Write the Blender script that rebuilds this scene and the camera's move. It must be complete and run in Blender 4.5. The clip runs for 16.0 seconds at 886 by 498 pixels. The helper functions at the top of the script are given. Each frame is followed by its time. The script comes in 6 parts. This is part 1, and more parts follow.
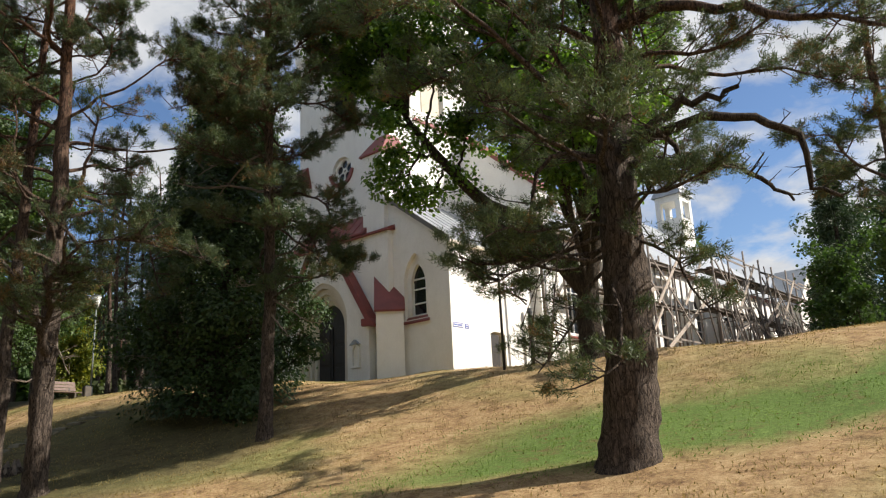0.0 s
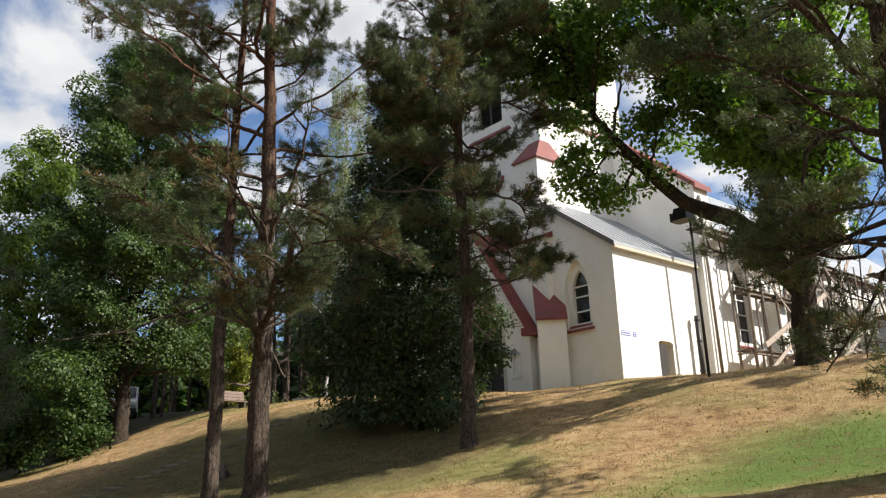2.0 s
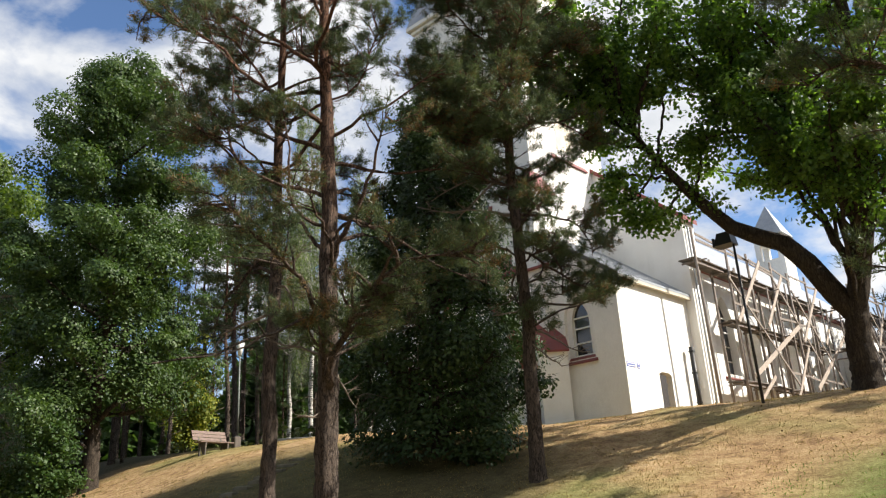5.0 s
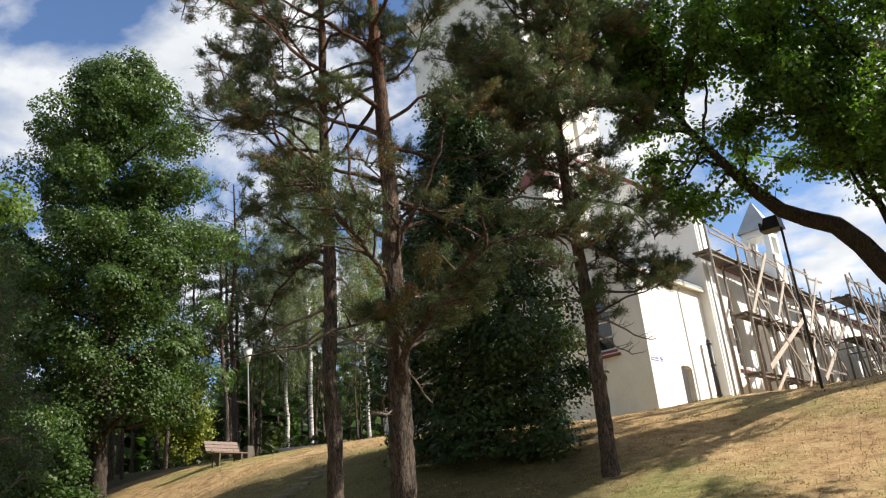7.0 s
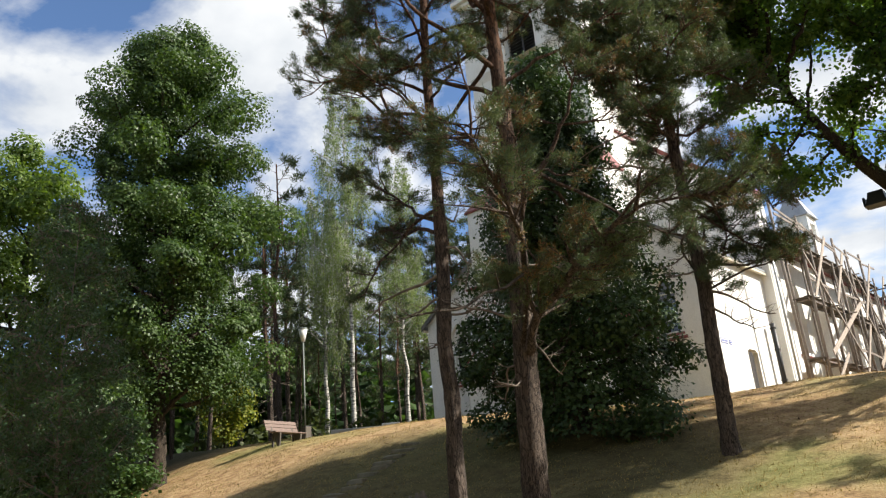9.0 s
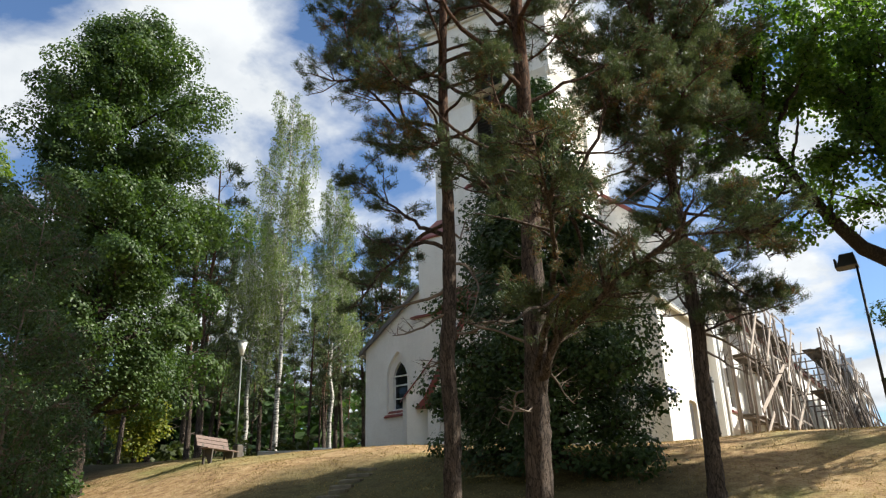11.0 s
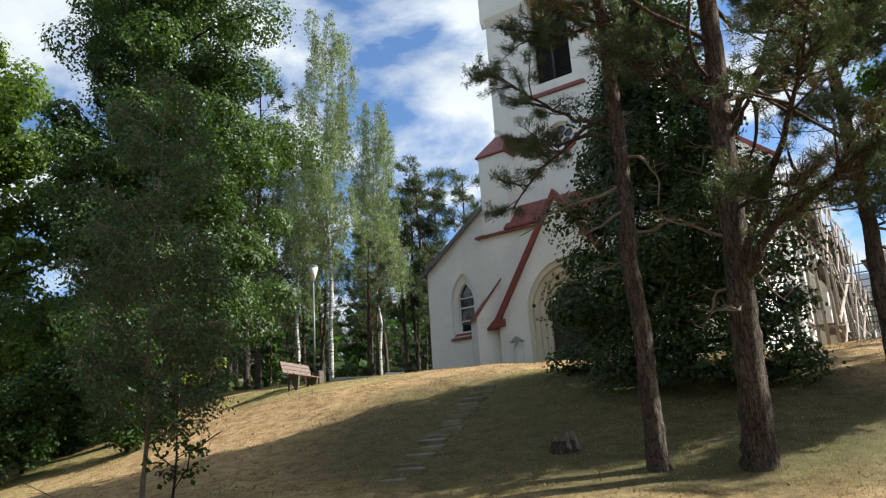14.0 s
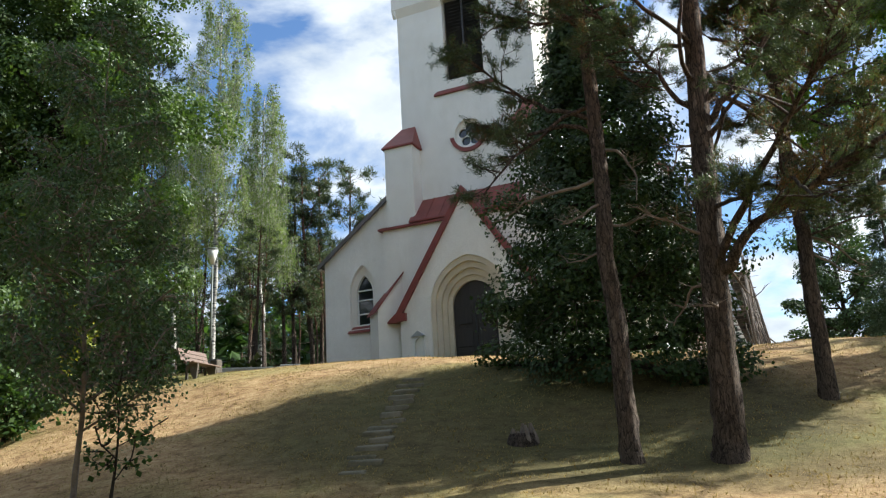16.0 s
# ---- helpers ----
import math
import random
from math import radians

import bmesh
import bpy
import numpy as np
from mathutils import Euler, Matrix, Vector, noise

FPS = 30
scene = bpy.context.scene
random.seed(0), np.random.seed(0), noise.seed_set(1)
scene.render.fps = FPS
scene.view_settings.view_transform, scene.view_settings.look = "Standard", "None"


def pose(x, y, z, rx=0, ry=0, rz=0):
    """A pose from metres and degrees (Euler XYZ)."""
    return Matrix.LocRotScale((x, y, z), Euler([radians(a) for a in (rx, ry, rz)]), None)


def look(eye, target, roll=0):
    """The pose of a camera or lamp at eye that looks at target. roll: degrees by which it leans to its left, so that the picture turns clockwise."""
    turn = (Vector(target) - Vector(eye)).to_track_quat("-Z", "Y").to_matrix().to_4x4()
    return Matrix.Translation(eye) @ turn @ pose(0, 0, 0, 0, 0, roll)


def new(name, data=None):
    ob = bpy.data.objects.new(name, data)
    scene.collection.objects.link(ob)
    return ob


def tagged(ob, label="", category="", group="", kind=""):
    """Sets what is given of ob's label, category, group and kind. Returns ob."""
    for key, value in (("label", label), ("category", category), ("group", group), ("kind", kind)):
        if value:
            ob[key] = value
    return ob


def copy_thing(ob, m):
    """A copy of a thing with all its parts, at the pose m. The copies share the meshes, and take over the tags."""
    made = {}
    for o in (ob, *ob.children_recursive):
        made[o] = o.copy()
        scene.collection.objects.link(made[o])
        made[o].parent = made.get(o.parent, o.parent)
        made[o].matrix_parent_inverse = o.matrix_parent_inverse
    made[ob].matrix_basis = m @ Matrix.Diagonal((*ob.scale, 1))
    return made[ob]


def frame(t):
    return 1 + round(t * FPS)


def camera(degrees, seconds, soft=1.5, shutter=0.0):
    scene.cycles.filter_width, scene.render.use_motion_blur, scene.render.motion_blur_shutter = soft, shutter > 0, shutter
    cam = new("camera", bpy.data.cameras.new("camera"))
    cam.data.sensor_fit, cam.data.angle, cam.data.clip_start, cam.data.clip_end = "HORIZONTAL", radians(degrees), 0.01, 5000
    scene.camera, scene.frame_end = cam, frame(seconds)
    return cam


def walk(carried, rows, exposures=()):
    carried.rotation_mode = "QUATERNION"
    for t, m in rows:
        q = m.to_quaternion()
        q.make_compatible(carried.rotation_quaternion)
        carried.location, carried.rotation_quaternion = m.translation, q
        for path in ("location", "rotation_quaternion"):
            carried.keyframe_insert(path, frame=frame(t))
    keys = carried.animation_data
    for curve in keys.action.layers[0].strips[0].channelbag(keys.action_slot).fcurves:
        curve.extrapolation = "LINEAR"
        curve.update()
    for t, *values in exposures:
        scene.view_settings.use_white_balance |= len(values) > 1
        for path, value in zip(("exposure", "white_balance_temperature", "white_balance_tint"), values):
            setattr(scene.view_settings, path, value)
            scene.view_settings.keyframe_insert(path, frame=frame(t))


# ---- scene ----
cam = camera(59.5, 16.0, soft=1.2)
PATH = [
    (0, (-0.001, -0.029, 1.497), (-1.272, 1.429, 2.008), -2.7),
    (0.5, (-0.678, -0.286, 1.475), (-1.971, 1.152, 1.984), -2.1),
    (1, (-1.262, -0.418, 1.395), (-2.628, 0.943, 1.925), -2.6),
    (1.5, (-1.911, -0.78, 1.394), (-3.354, 0.49, 1.946), -2.8),
    (2, (-2.332, -1.212, 1.395), (-3.786, 0.041, 1.956), -1.7),
    (2.5, (-2.97, -1.503, 1.423), (-4.369, -0.205, 2.023), -0.7),
    (3, (-3.434, -1.968, 1.377), (-4.718, -0.591, 2.053), 0.9),
    (3.5, (-3.932, -2.28, 1.369), (-5.155, -0.837, 2.018), -0.4),
    (4, (-4.506, -2.618, 1.364), (-5.739, -1.181, 2.007), -1.8),
    (4.5, (-5.068, -2.896, 1.407), (-6.317, -1.48, 2.067), -2.4),
    (5, (-5.657, -3.101, 1.391), (-6.944, -1.716, 2.043), -3.4),
    (5.2, (-5.757, -3.195, 1.407), (-7.064, -1.826, 2.052), -3.2),
    (7.5, (-8.647, -4.255, 1.365), (-9.84, -2.795, 2.03), -5.7),
    (8, (-9.182, -4.537, 1.321), (-10.364, -3.064, 1.978), -5.2),
    (8.5, (-9.771, -4.686, 1.29), (-10.971, -3.213, 1.915), -5.7),
    (9, (-10.326, -4.984, 1.361), (-11.564, -3.551, 2.003), -5.0),
    (9.5, (-10.855, -5.174, 1.331), (-12.063, -3.733, 2.013), -4.6),
    (9.7, (-11.044, -5.221, 1.305), (-12.233, -3.77, 1.998), -4.9),
    (11.8, (-13.49, -5.949, 1.271), (-14.471, -4.36, 1.989), -0.0),
    (12, (-13.757, -5.95, 1.283), (-14.744, -4.359, 1.985), -0.2),
    (12.5, (-14.363, -6.0, 1.293), (-15.389, -4.406, 1.932), -1.5),
    (13, (-14.923, -6.299, 1.235), (-15.962, -4.697, 1.83), -1.4),
    (13.5, (-15.537, -6.294, 1.246), (-16.567, -4.68, 1.821), -3.4),
    (14, (-16.163, -6.413, 1.249), (-17.228, -4.812, 1.798), -3.7),
    (14.5, (-16.657, -6.583, 1.275), (-17.686, -4.949, 1.797), -2.5),
    (15, (-17.314, -6.624, 1.283), (-18.254, -4.948, 1.838), -2.8),
    (15.5, (-17.912, -6.832, 1.239), (-18.762, -5.109, 1.794), -2.4),
    (16, (-18.402, -6.914, 1.253), (-19.152, -5.135, 1.778), -3.4),
]
walk(cam, [(t, look(eye, target, roll)) for t, eye, target, roll in PATH], exposures=[(0.0, 0.60, 6500, 10), (3.0, 0.80, 6500, 10), (9.0, 0.92, 6450, 9), (12.0, 0.87, 6300, 7), (16.0, 1.06, 6050, 5)])

# ---- light ----
SUN_AZ, SUN_EL = math.atan2(0.60, 0.80), radians(36)
SUN_DIR = Vector((math.cos(SUN_AZ) * math.cos(SUN_EL), math.sin(SUN_AZ) * math.cos(SUN_EL), math.sin(SUN_EL)))
sun_data = bpy.data.lights.new("sun", "SUN")
sun_data.energy, sun_data.angle, sun_data.color = 5.0, radians(0.55), (1.0, 0.93, 0.82)
sun = new("sun", sun_data)
sun.matrix_world = look(SUN_DIR * 200, (0, 0, 0))

world = bpy.data.worlds.new("sky")
scene.world = world
world.use_nodes = True


def sky_world():
    nt = world.node_tree
    nt.nodes.clear()
    out = nt.nodes.new("ShaderNodeOutputWorld")
    back = nt.nodes.new("ShaderNodeBackground")
    sky = nt.nodes.new("ShaderNodeTexSky")
    sky.sky_type, sky.sun_disc = "NISHITA", False
    sky.sun_elevation, sky.sun_rotation = SUN_EL, math.pi / 2 - SUN_AZ
    sky.air_density, sky.dust_density, sky.ozone_density = 1.0, 0.6, 2.0
    back.inputs["Strength"].default_value = 0.084
    co = nt.nodes.new("ShaderNodeTexCoord")
    sep = nt.nodes.new("ShaderNodeSeparateXYZ")
    nt.links.new(co.outputs["Generated"], sep.inputs[0])
    # a cloud deck: the direction laid onto a flat sheet overhead
    add = nt.nodes.new("ShaderNodeMath")
    add.operation, add.inputs[1].default_value = "ADD", 0.28
    nt.links.new(sep.outputs["Z"], add.inputs[0])
    mx = nt.nodes.new("ShaderNodeMath")
    mx.operation, mx.inputs[1].default_value = "MAXIMUM", 0.05
    nt.links.new(add.outputs[0], mx.inputs[0])
    comb = nt.nodes.new("ShaderNodeCombineXYZ")
    for k in ("X", "Y"):
        dv = nt.nodes.new("ShaderNodeMath")
        dv.operation = "DIVIDE"
        nt.links.new(sep.outputs[k], dv.inputs[0])
        nt.links.new(mx.outputs[0], dv.inputs[1])
        nt.links.new(dv.outputs[0], comb.inputs[k])
    n1 = nt.nodes.new("ShaderNodeTexNoise")
    n1.inputs["Scale"].default_value, n1.inputs["Detail"].default_value, n1.inputs["Roughness"].default_value = 3.1, 8.0, 0.55
    n1.inputs["Distortion"].default_value = 0.25
    nt.links.new(comb.outputs[0], n1.inputs["Vector"])
    ramp = nt.nodes.new("ShaderNodeValToRGB")
    ramp.color_ramp.elements[0].position, ramp.color_ramp.elements[1].position = 0.425, 0.56
    nt.links.new(n1.outputs[0], ramp.inputs[0])
    n2 = nt.nodes.new("ShaderNodeTexNoise")
    n2.inputs["Scale"].default_value, n2.inputs["Detail"].default_value = 6.0, 5.0
    nt.links.new(comb.outputs[0], n2.inputs["Vector"])
    shade = nt.nodes.new("ShaderNodeValToRGB")
    shade.color_ramp.elements[0].position, shade.color_ramp.elements[1].position = 0.3, 0.65
    shade.color_ramp.elements[0].color, shade.color_ramp.elements[1].color = (4.4, 4.65, 5.05, 1), (6.5, 6.55, 6.6, 1)
    nt.links.new(n2.outputs[0], shade.inputs[0])
    mix = nt.nodes.new("ShaderNodeMix")
    mix.data_type = "RGBA"
    nt.links.new(ramp.outputs[0], mix.inputs["Factor"])
    deep = nt.nodes.new("ShaderNodeMix")
    deep.data_type, deep.blend_type = "RGBA", "MULTIPLY"
    deep.inputs["Factor"].default_value, deep.inputs["B"].default_value = 1.0, (0.90, 1.0, 1.14, 1)
    nt.links.new(sky.outputs[0], deep.inputs["A"])
    nt.links.new(deep.outputs["Result"], mix.inputs["A"])
    nt.links.new(shade.outputs[0], mix.inputs["B"])
    nt.links.new(mix.outputs["Result"], back.inputs["Color"])
    nt.links.new(back.outputs[0], out.inputs[0])


sky_world()


# ---- materials ----
def material(name, build, disp=None):
    m = bpy.data.materials.new(name)
    m.use_nodes = True
    nt = m.node_tree
    build(nt, nt.nodes["Principled BSDF"])
    return m


def node(nt, kind, **values):
    n = nt.nodes.new(kind)
    for k, v in values.items():
        n.inputs[k.replace("_", " ")].default_value = v
    return n


def ramp_of(nt, source, stops):
    r = nt.nodes.new("ShaderNodeValToRGB")
    e = r.color_ramp.elements
    while len(e) < len(stops):
        e.new(0.5)
    for el, (p, c) in zip(e, stops):
        el.position, el.color = p, (*c, 1) if len(c) == 3 else c
    nt.links.new(source, r.inputs[0])
    return r.outputs[0]


def mixed(nt, fac, a, b, blend="MIX"):
    m = nt.nodes.new("ShaderNodeMix")
    m.data_type, m.blend_type = "RGBA", blend
    for key, v in (("Factor", fac), ("A", a), ("B", b)):
        if isinstance(v, (int, float)):
            m.inputs[key].default_value = v
        elif isinstance(v, tuple):
            m.inputs[key].default_value = (*v, 1)
        else:
            nt.links.new(v, m.inputs[key])
    return m.outputs["Result"]


def bumped(nt, bsdf, height, strength, distance=0.02):
    b = nt.nodes.new("ShaderNodeBump")
    b.inputs["Strength"].default_value, b.inputs["Distance"].default_value = strength, distance
    nt.links.new(height, b.inputs["Height"])
    nt.links.new(b.outputs[0], bsdf.inputs["Normal"])


def coords(nt, scale=(1, 1, 1), what="Object"):
    c = nt.nodes.new("ShaderNodeTexCoord")
    m = nt.nodes.new("ShaderNodeMapping")
    m.inputs["Scale"].default_value = scale
    nt.links.new(c.outputs[what], m.inputs["Vector"])
    return m.outputs[0]


def noise_of(nt, vec, scale, detail=5.0, rough=0.6, dist=0.0):
    n = node(nt, "ShaderNodeTexNoise", Scale=scale, Detail=detail, Roughness=rough, Distortion=dist)
    nt.links.new(vec, n.inputs["Vector"])
    return n.outputs[0]


def surface(name, dark, light, scale=3.0, fine=60.0, rough=0.8, bump=0.3, stain=None, metal=0.0, stretch=(1, 1, 1)):
    """A two-scale surface: broad mottling, fine grain, relief."""
    def build(nt, b):
        v = coords(nt, stretch)
        broad, grain = noise_of(nt, v, scale), noise_of(nt, v, fine, 3.0)
        col = ramp_of(nt, broad, [(0.3, dark), (0.7, light)])
        g = ramp_of(nt, grain, [(0.3, (0.78, 0.78, 0.78)), (0.7, (1.1, 1.1, 1.1))])
        col = mixed(nt, 1.0, col, g, "MULTIPLY")
        if stain:
            s = ramp_of(nt, noise_of(nt, coords(nt, (1.5, 1.5, 0.35)), 1.3, 6.0, 0.7), [(0.5, (0, 0, 0)), (0.75, (1, 1, 1))])
            f = nt.nodes.new("ShaderNodeMath")
            f.operation, f.inputs[1].default_value = "MULTIPLY", 0.45
            nt.links.new(s, f.inputs[0])
            col = mixed(nt, f.outputs[0], col, stain)
        nt.links.new(col, b.inputs["Base Color"])
        b.inputs["Roughness"].default_value, b.inputs["Metallic"].default_value = rough, metal
        bumped(nt, b, grain, bump, 0.01)
    return material(name, build)


def leafy(name, dark, light, through_col, fac=0.35, rough=0.55):
    """Leaves: each island of its own tone, part of the light passes through."""
    def build(nt, b):
        geo = nt.nodes.new("ShaderNodeNewGeometry")
        col = ramp_of(nt, geo.outputs["Random Per Island"], [(0.0, dark), (1.0, light)])
        patch = ramp_of(nt, noise_of(nt, coords(nt), 0.55, 3.0), [(0.35, (0.75, 0.8, 0.75)), (0.65, (1.15, 1.1, 1.0))])
        col = mixed(nt, 1.0, col, patch, "MULTIPLY")
        nt.links.new(col, b.inputs["Base Color"])
        b.inputs["Roughness"].default_value = rough
        b.inputs["Specular IOR Level"].default_value = 0.35
        tr = nt.nodes.new("ShaderNodeBsdfTranslucent")
        nt.links.new(mixed(nt, 1.0, col, through_col, "MULTIPLY"), tr.inputs["Color"])
        mix = nt.nodes.new("ShaderNodeMixShader")
        mix.inputs[0].default_value = fac
        nt.links.new(b.outputs[0], mix.inputs[1])
        nt.links.new(tr.outputs[0], mix.inputs[2])
        nt.links.new(mix.outputs[0], nt.nodes["Material Output"].inputs["Surface"])
    return material(name, build)


def bark_material(name, low, high, crack, split_lo, split_hi, scale=5.0, relief=1.0):
    """Bark: flaky plates of uneven tone between fine cracks; the colour turns from low to high up the stem."""
    def build(nt, b):
        v = coords(nt, (1, 1, 0.22))
        wn = node(nt, "ShaderNodeTexNoise", Scale=9.0, Detail=5.0, Roughness=0.7)
        nt.links.new(v, wn.inputs["Vector"])
        warp = mixed(nt, 0.16, v, wn.outputs[1])
        edges, tones = [], []
        for k, width in ((2.0, 0.10), (4.6, 0.16)):
            vor = node(nt, "ShaderNodeTexVoronoi", Scale=scale * k)
            vor.feature = "DISTANCE_TO_EDGE"
            nt.links.new(warp, vor.inputs["Vector"])
            edges.append(ramp_of(nt, vor.outputs["Distance"], [(0.0, (0.1, 0.1, 0.1)), (width, (1, 1, 1))]))
            cell = node(nt, "ShaderNodeTexVoronoi", Scale=scale * k)
            nt.links.new(warp, cell.inputs["Vector"])
            tones.append(ramp_of(nt, cell.outputs["Color"], [(0.15, (0.6, 0.58, 0.56)), (0.85, (1.35, 1.32, 1.28))]))
        edge = mixed(nt, 0.55, edges[0], edges[1], "MULTIPLY")
        fine = noise_of(nt, v, 55.0, 5.0, 0.75)
        sep = nt.nodes.new("ShaderNodeSeparateXYZ")
        nt.links.new(coords(nt), sep.inputs[0])
        rng = nt.nodes.new("ShaderNodeMapRange")
        rng.inputs["From Min"].default_value, rng.inputs["From Max"].default_value = split_lo, split_hi
        nt.links.new(sep.outputs["Z"], rng.inputs["Value"])
        col = mixed(nt, rng.outputs[0], low, high)
        col = mixed(nt, 0.8, col, mixed(nt, 0.5, tones[0], tones[1]), "MULTIPLY")
        col = mixed(nt, edge, crack, col)
        col = mixed(nt, 1.0, col, ramp_of(nt, fine, [(0.3, (0.55, 0.55, 0.55)), (0.7, (1.35, 1.3, 1.25))]), "MULTIPLY")
        nt.links.new(col, b.inputs["Base Color"])
        b.inputs["Roughness"].default_value = 0.95
        b.inputs["Specular IOR Level"].default_value = 0.2
        bumped(nt, b, mixed(nt, 0.35, edge, fine), relief, 0.035)
    return material(name, build)


def grass_ground(nt, b):
    v = coords(nt)
    broad, mid, fine = noise_of(nt, v, 0.16, 5.0, 0.6, 0.4), noise_of(nt, v, 2.4, 8.0, 0.75), noise_of(nt, v, 16.0, 6.0, 0.8)
    col = ramp_of(nt, mid, [(0.34, (0.17, 0.10, 0.052)), (0.48, (0.37, 0.24, 0.12)), (0.66, (0.52, 0.375, 0.205))])
    green = ramp_of(nt, mid, [(0.3, (0.08, 0.14, 0.03)), (0.7, (0.17, 0.245, 0.062))])
    sep = nt.nodes.new("ShaderNodeSeparateXYZ")
    nt.links.new(coords(nt), sep.inputs[0])
    # the greener watered strip low on the slope by the big pine, and a tint elsewhere
    def op(kind, a, c):
        m = nt.nodes.new("ShaderNodeMath")
        m.operation = kind
        for i, x in enumerate((a, c)):
            if isinstance(x, (int, float)):
                m.inputs[i].default_value = x
            else:
                nt.links.new(x, m.inputs[i])
        return m.outputs[0]
    wob = op("MULTIPLY", op("SUBTRACT", broad, 0.5), 5.0)
    line = op("ADD", op("ADD", op("MULTIPLY", sep.outputs["X"], -0.62), sep.outputs["Y"]), wob)
    def smooth(x, lo, hi):
        m = nt.nodes.new("ShaderNodeMapRange")
        m.interpolation_type = "SMOOTHSTEP"
        m.inputs["From Min"].default_value, m.inputs["From Max"].default_value = lo, hi
        nt.links.new(x, m.inputs["Value"])
        return m.outputs[0]
    strip = op("MULTIPLY", smooth(line, 14.8, 16.6), op("SUBTRACT", 1.0, smooth(line, 19.6, 22.2)))
    strip = op("MULTIPLY", strip, smooth(sep.outputs["X"], -12.5, -9.0))
    tint = smooth(broad, 0.44, 0.70)
    # greener grass beside the steps, darkened to paint in the trees' shade
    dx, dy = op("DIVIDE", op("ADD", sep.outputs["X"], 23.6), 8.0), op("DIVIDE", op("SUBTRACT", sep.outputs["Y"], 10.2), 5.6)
    shaded_grass = op("SUBTRACT", 1.0, smooth(op("ADD", op("ADD", op("MULTIPLY", dx, dx), op("MULTIPLY", dy, dy)), op("MULTIPLY", wob, 0.25)), 0.5, 1.3))
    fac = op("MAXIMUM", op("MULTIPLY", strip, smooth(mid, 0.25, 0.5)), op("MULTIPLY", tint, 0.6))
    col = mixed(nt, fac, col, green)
    col = mixed(nt, op("MULTIPLY", shaded_grass, 0.85), col, ramp_of(nt, mid, [(0.3, (0.05, 0.05, 0.022)), (0.7, (0.115, 0.108, 0.045))]))
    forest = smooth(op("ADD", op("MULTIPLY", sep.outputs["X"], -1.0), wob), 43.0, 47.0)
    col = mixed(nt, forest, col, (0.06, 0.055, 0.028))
    col = mixed(nt, 1.0, col, ramp_of(nt, fine, [(0.36, (0.68, 0.66, 0.63)), (0.62, (1.2, 1.2, 1.2))]), "MULTIPLY")
    nt.links.new(col, b.inputs["Base Color"])
    b.inputs["Roughness"].default_value = 0.95
    b.inputs["Specular IOR Level"].default_value = 0.15
    bumped(nt, b, mixed(nt, 0.5, fine, mid), 0.9, 0.06)


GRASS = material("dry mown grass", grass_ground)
PLASTER = surface("white limewashed plaster", (0.76, 0.745, 0.70), (0.85, 0.84, 0.80), 0.7, 45.0, 0.9, 0.25, (0.64, 0.62, 0.56))
TRIMSTONE = surface("cream moulded plaster", (0.55, 0.50, 0.40), (0.66, 0.61, 0.50), 1.2, 50.0, 0.9, 0.25)
RED = surface("red painted tin", (0.165, 0.034, 0.028), (0.24, 0.053, 0.042), 1.4, 30.0, 0.5, 0.12, (0.17, 0.05, 0.04))
GREYTIN = surface("grey zinc sheet", (0.30, 0.32, 0.34), (0.42, 0.44, 0.46), 0.9, 25.0, 0.45, 0.1, metal=0.35)
DARKTIN = surface("dark roofing felt", (0.10, 0.095, 0.09), (0.17, 0.16, 0.15), 1.0, 25.0, 0.7, 0.2)
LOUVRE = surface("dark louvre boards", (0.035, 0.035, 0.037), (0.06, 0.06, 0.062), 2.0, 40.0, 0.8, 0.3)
DOORWOOD = surface("black-brown door timber", (0.016, 0.014, 0.013), (0.035, 0.028, 0.024), 2.0, 40.0, 0.55, 0.3, stretch=(6, 6, 0.5))
WHITEPAINT = surface("white painted wood", (0.70, 0.70, 0.68), (0.80, 0.80, 0.78), 2.0, 60.0, 0.5, 0.1)
TIMBER = surface("weathered scaffold timber", (0.15, 0.125, 0.105), (0.28, 0.235, 0.20), 2.5, 35.0, 0.85, 0.4, stretch=(3, 3, 3))
DARKTIMBER = surface("dark scaffold boards", (0.07, 0.06, 0.05), (0.14, 0.118, 0.095), 2.5, 35.0, 0.85, 0.4)
PALEBOARD = surface("pale sawn boards", (0.32, 0.265, 0.215), (0.47, 0.40, 0.34), 2.5, 35.0, 0.85, 0.4, stretch=(3, 3, 3))
STONE = surface("worn granite step", (0.12, 0.11, 0.07), (0.24, 0.21, 0.15), 3.0, 50.0, 0.9, 0.6)
CONCRETE = surface("pale concrete", (0.36, 0.35, 0.32), (0.48, 0.47, 0.43), 1.5, 50.0, 0.9, 0.3)
IRON = surface("black painted iron", (0.012, 0.012, 0.013), (0.025, 0.025, 0.026), 3.0, 60.0, 0.5, 0.15)
GALV = surface("galvanised steel", (0.36, 0.37, 0.37), (0.48, 0.49, 0.49), 2.0, 50.0, 0.45, 0.1, metal=0.6)
LAMPPAINT = surface("grey-green lamp paint", (0.13, 0.15, 0.135), (0.20, 0.22, 0.20), 2.0, 50.0, 0.5, 0.1)
BENCHWOOD = surface("faded red bench slats", (0.12, 0.078, 0.062), (0.22, 0.15, 0.12), 3.0, 40.0, 0.7, 0.3, stretch=(2, 2, 8))
SIGNWHITE = surface("white enamel", (0.72, 0.73, 0.75), (0.8, 0.8, 0.82), 2.0, 40.0, 0.3, 0.05)
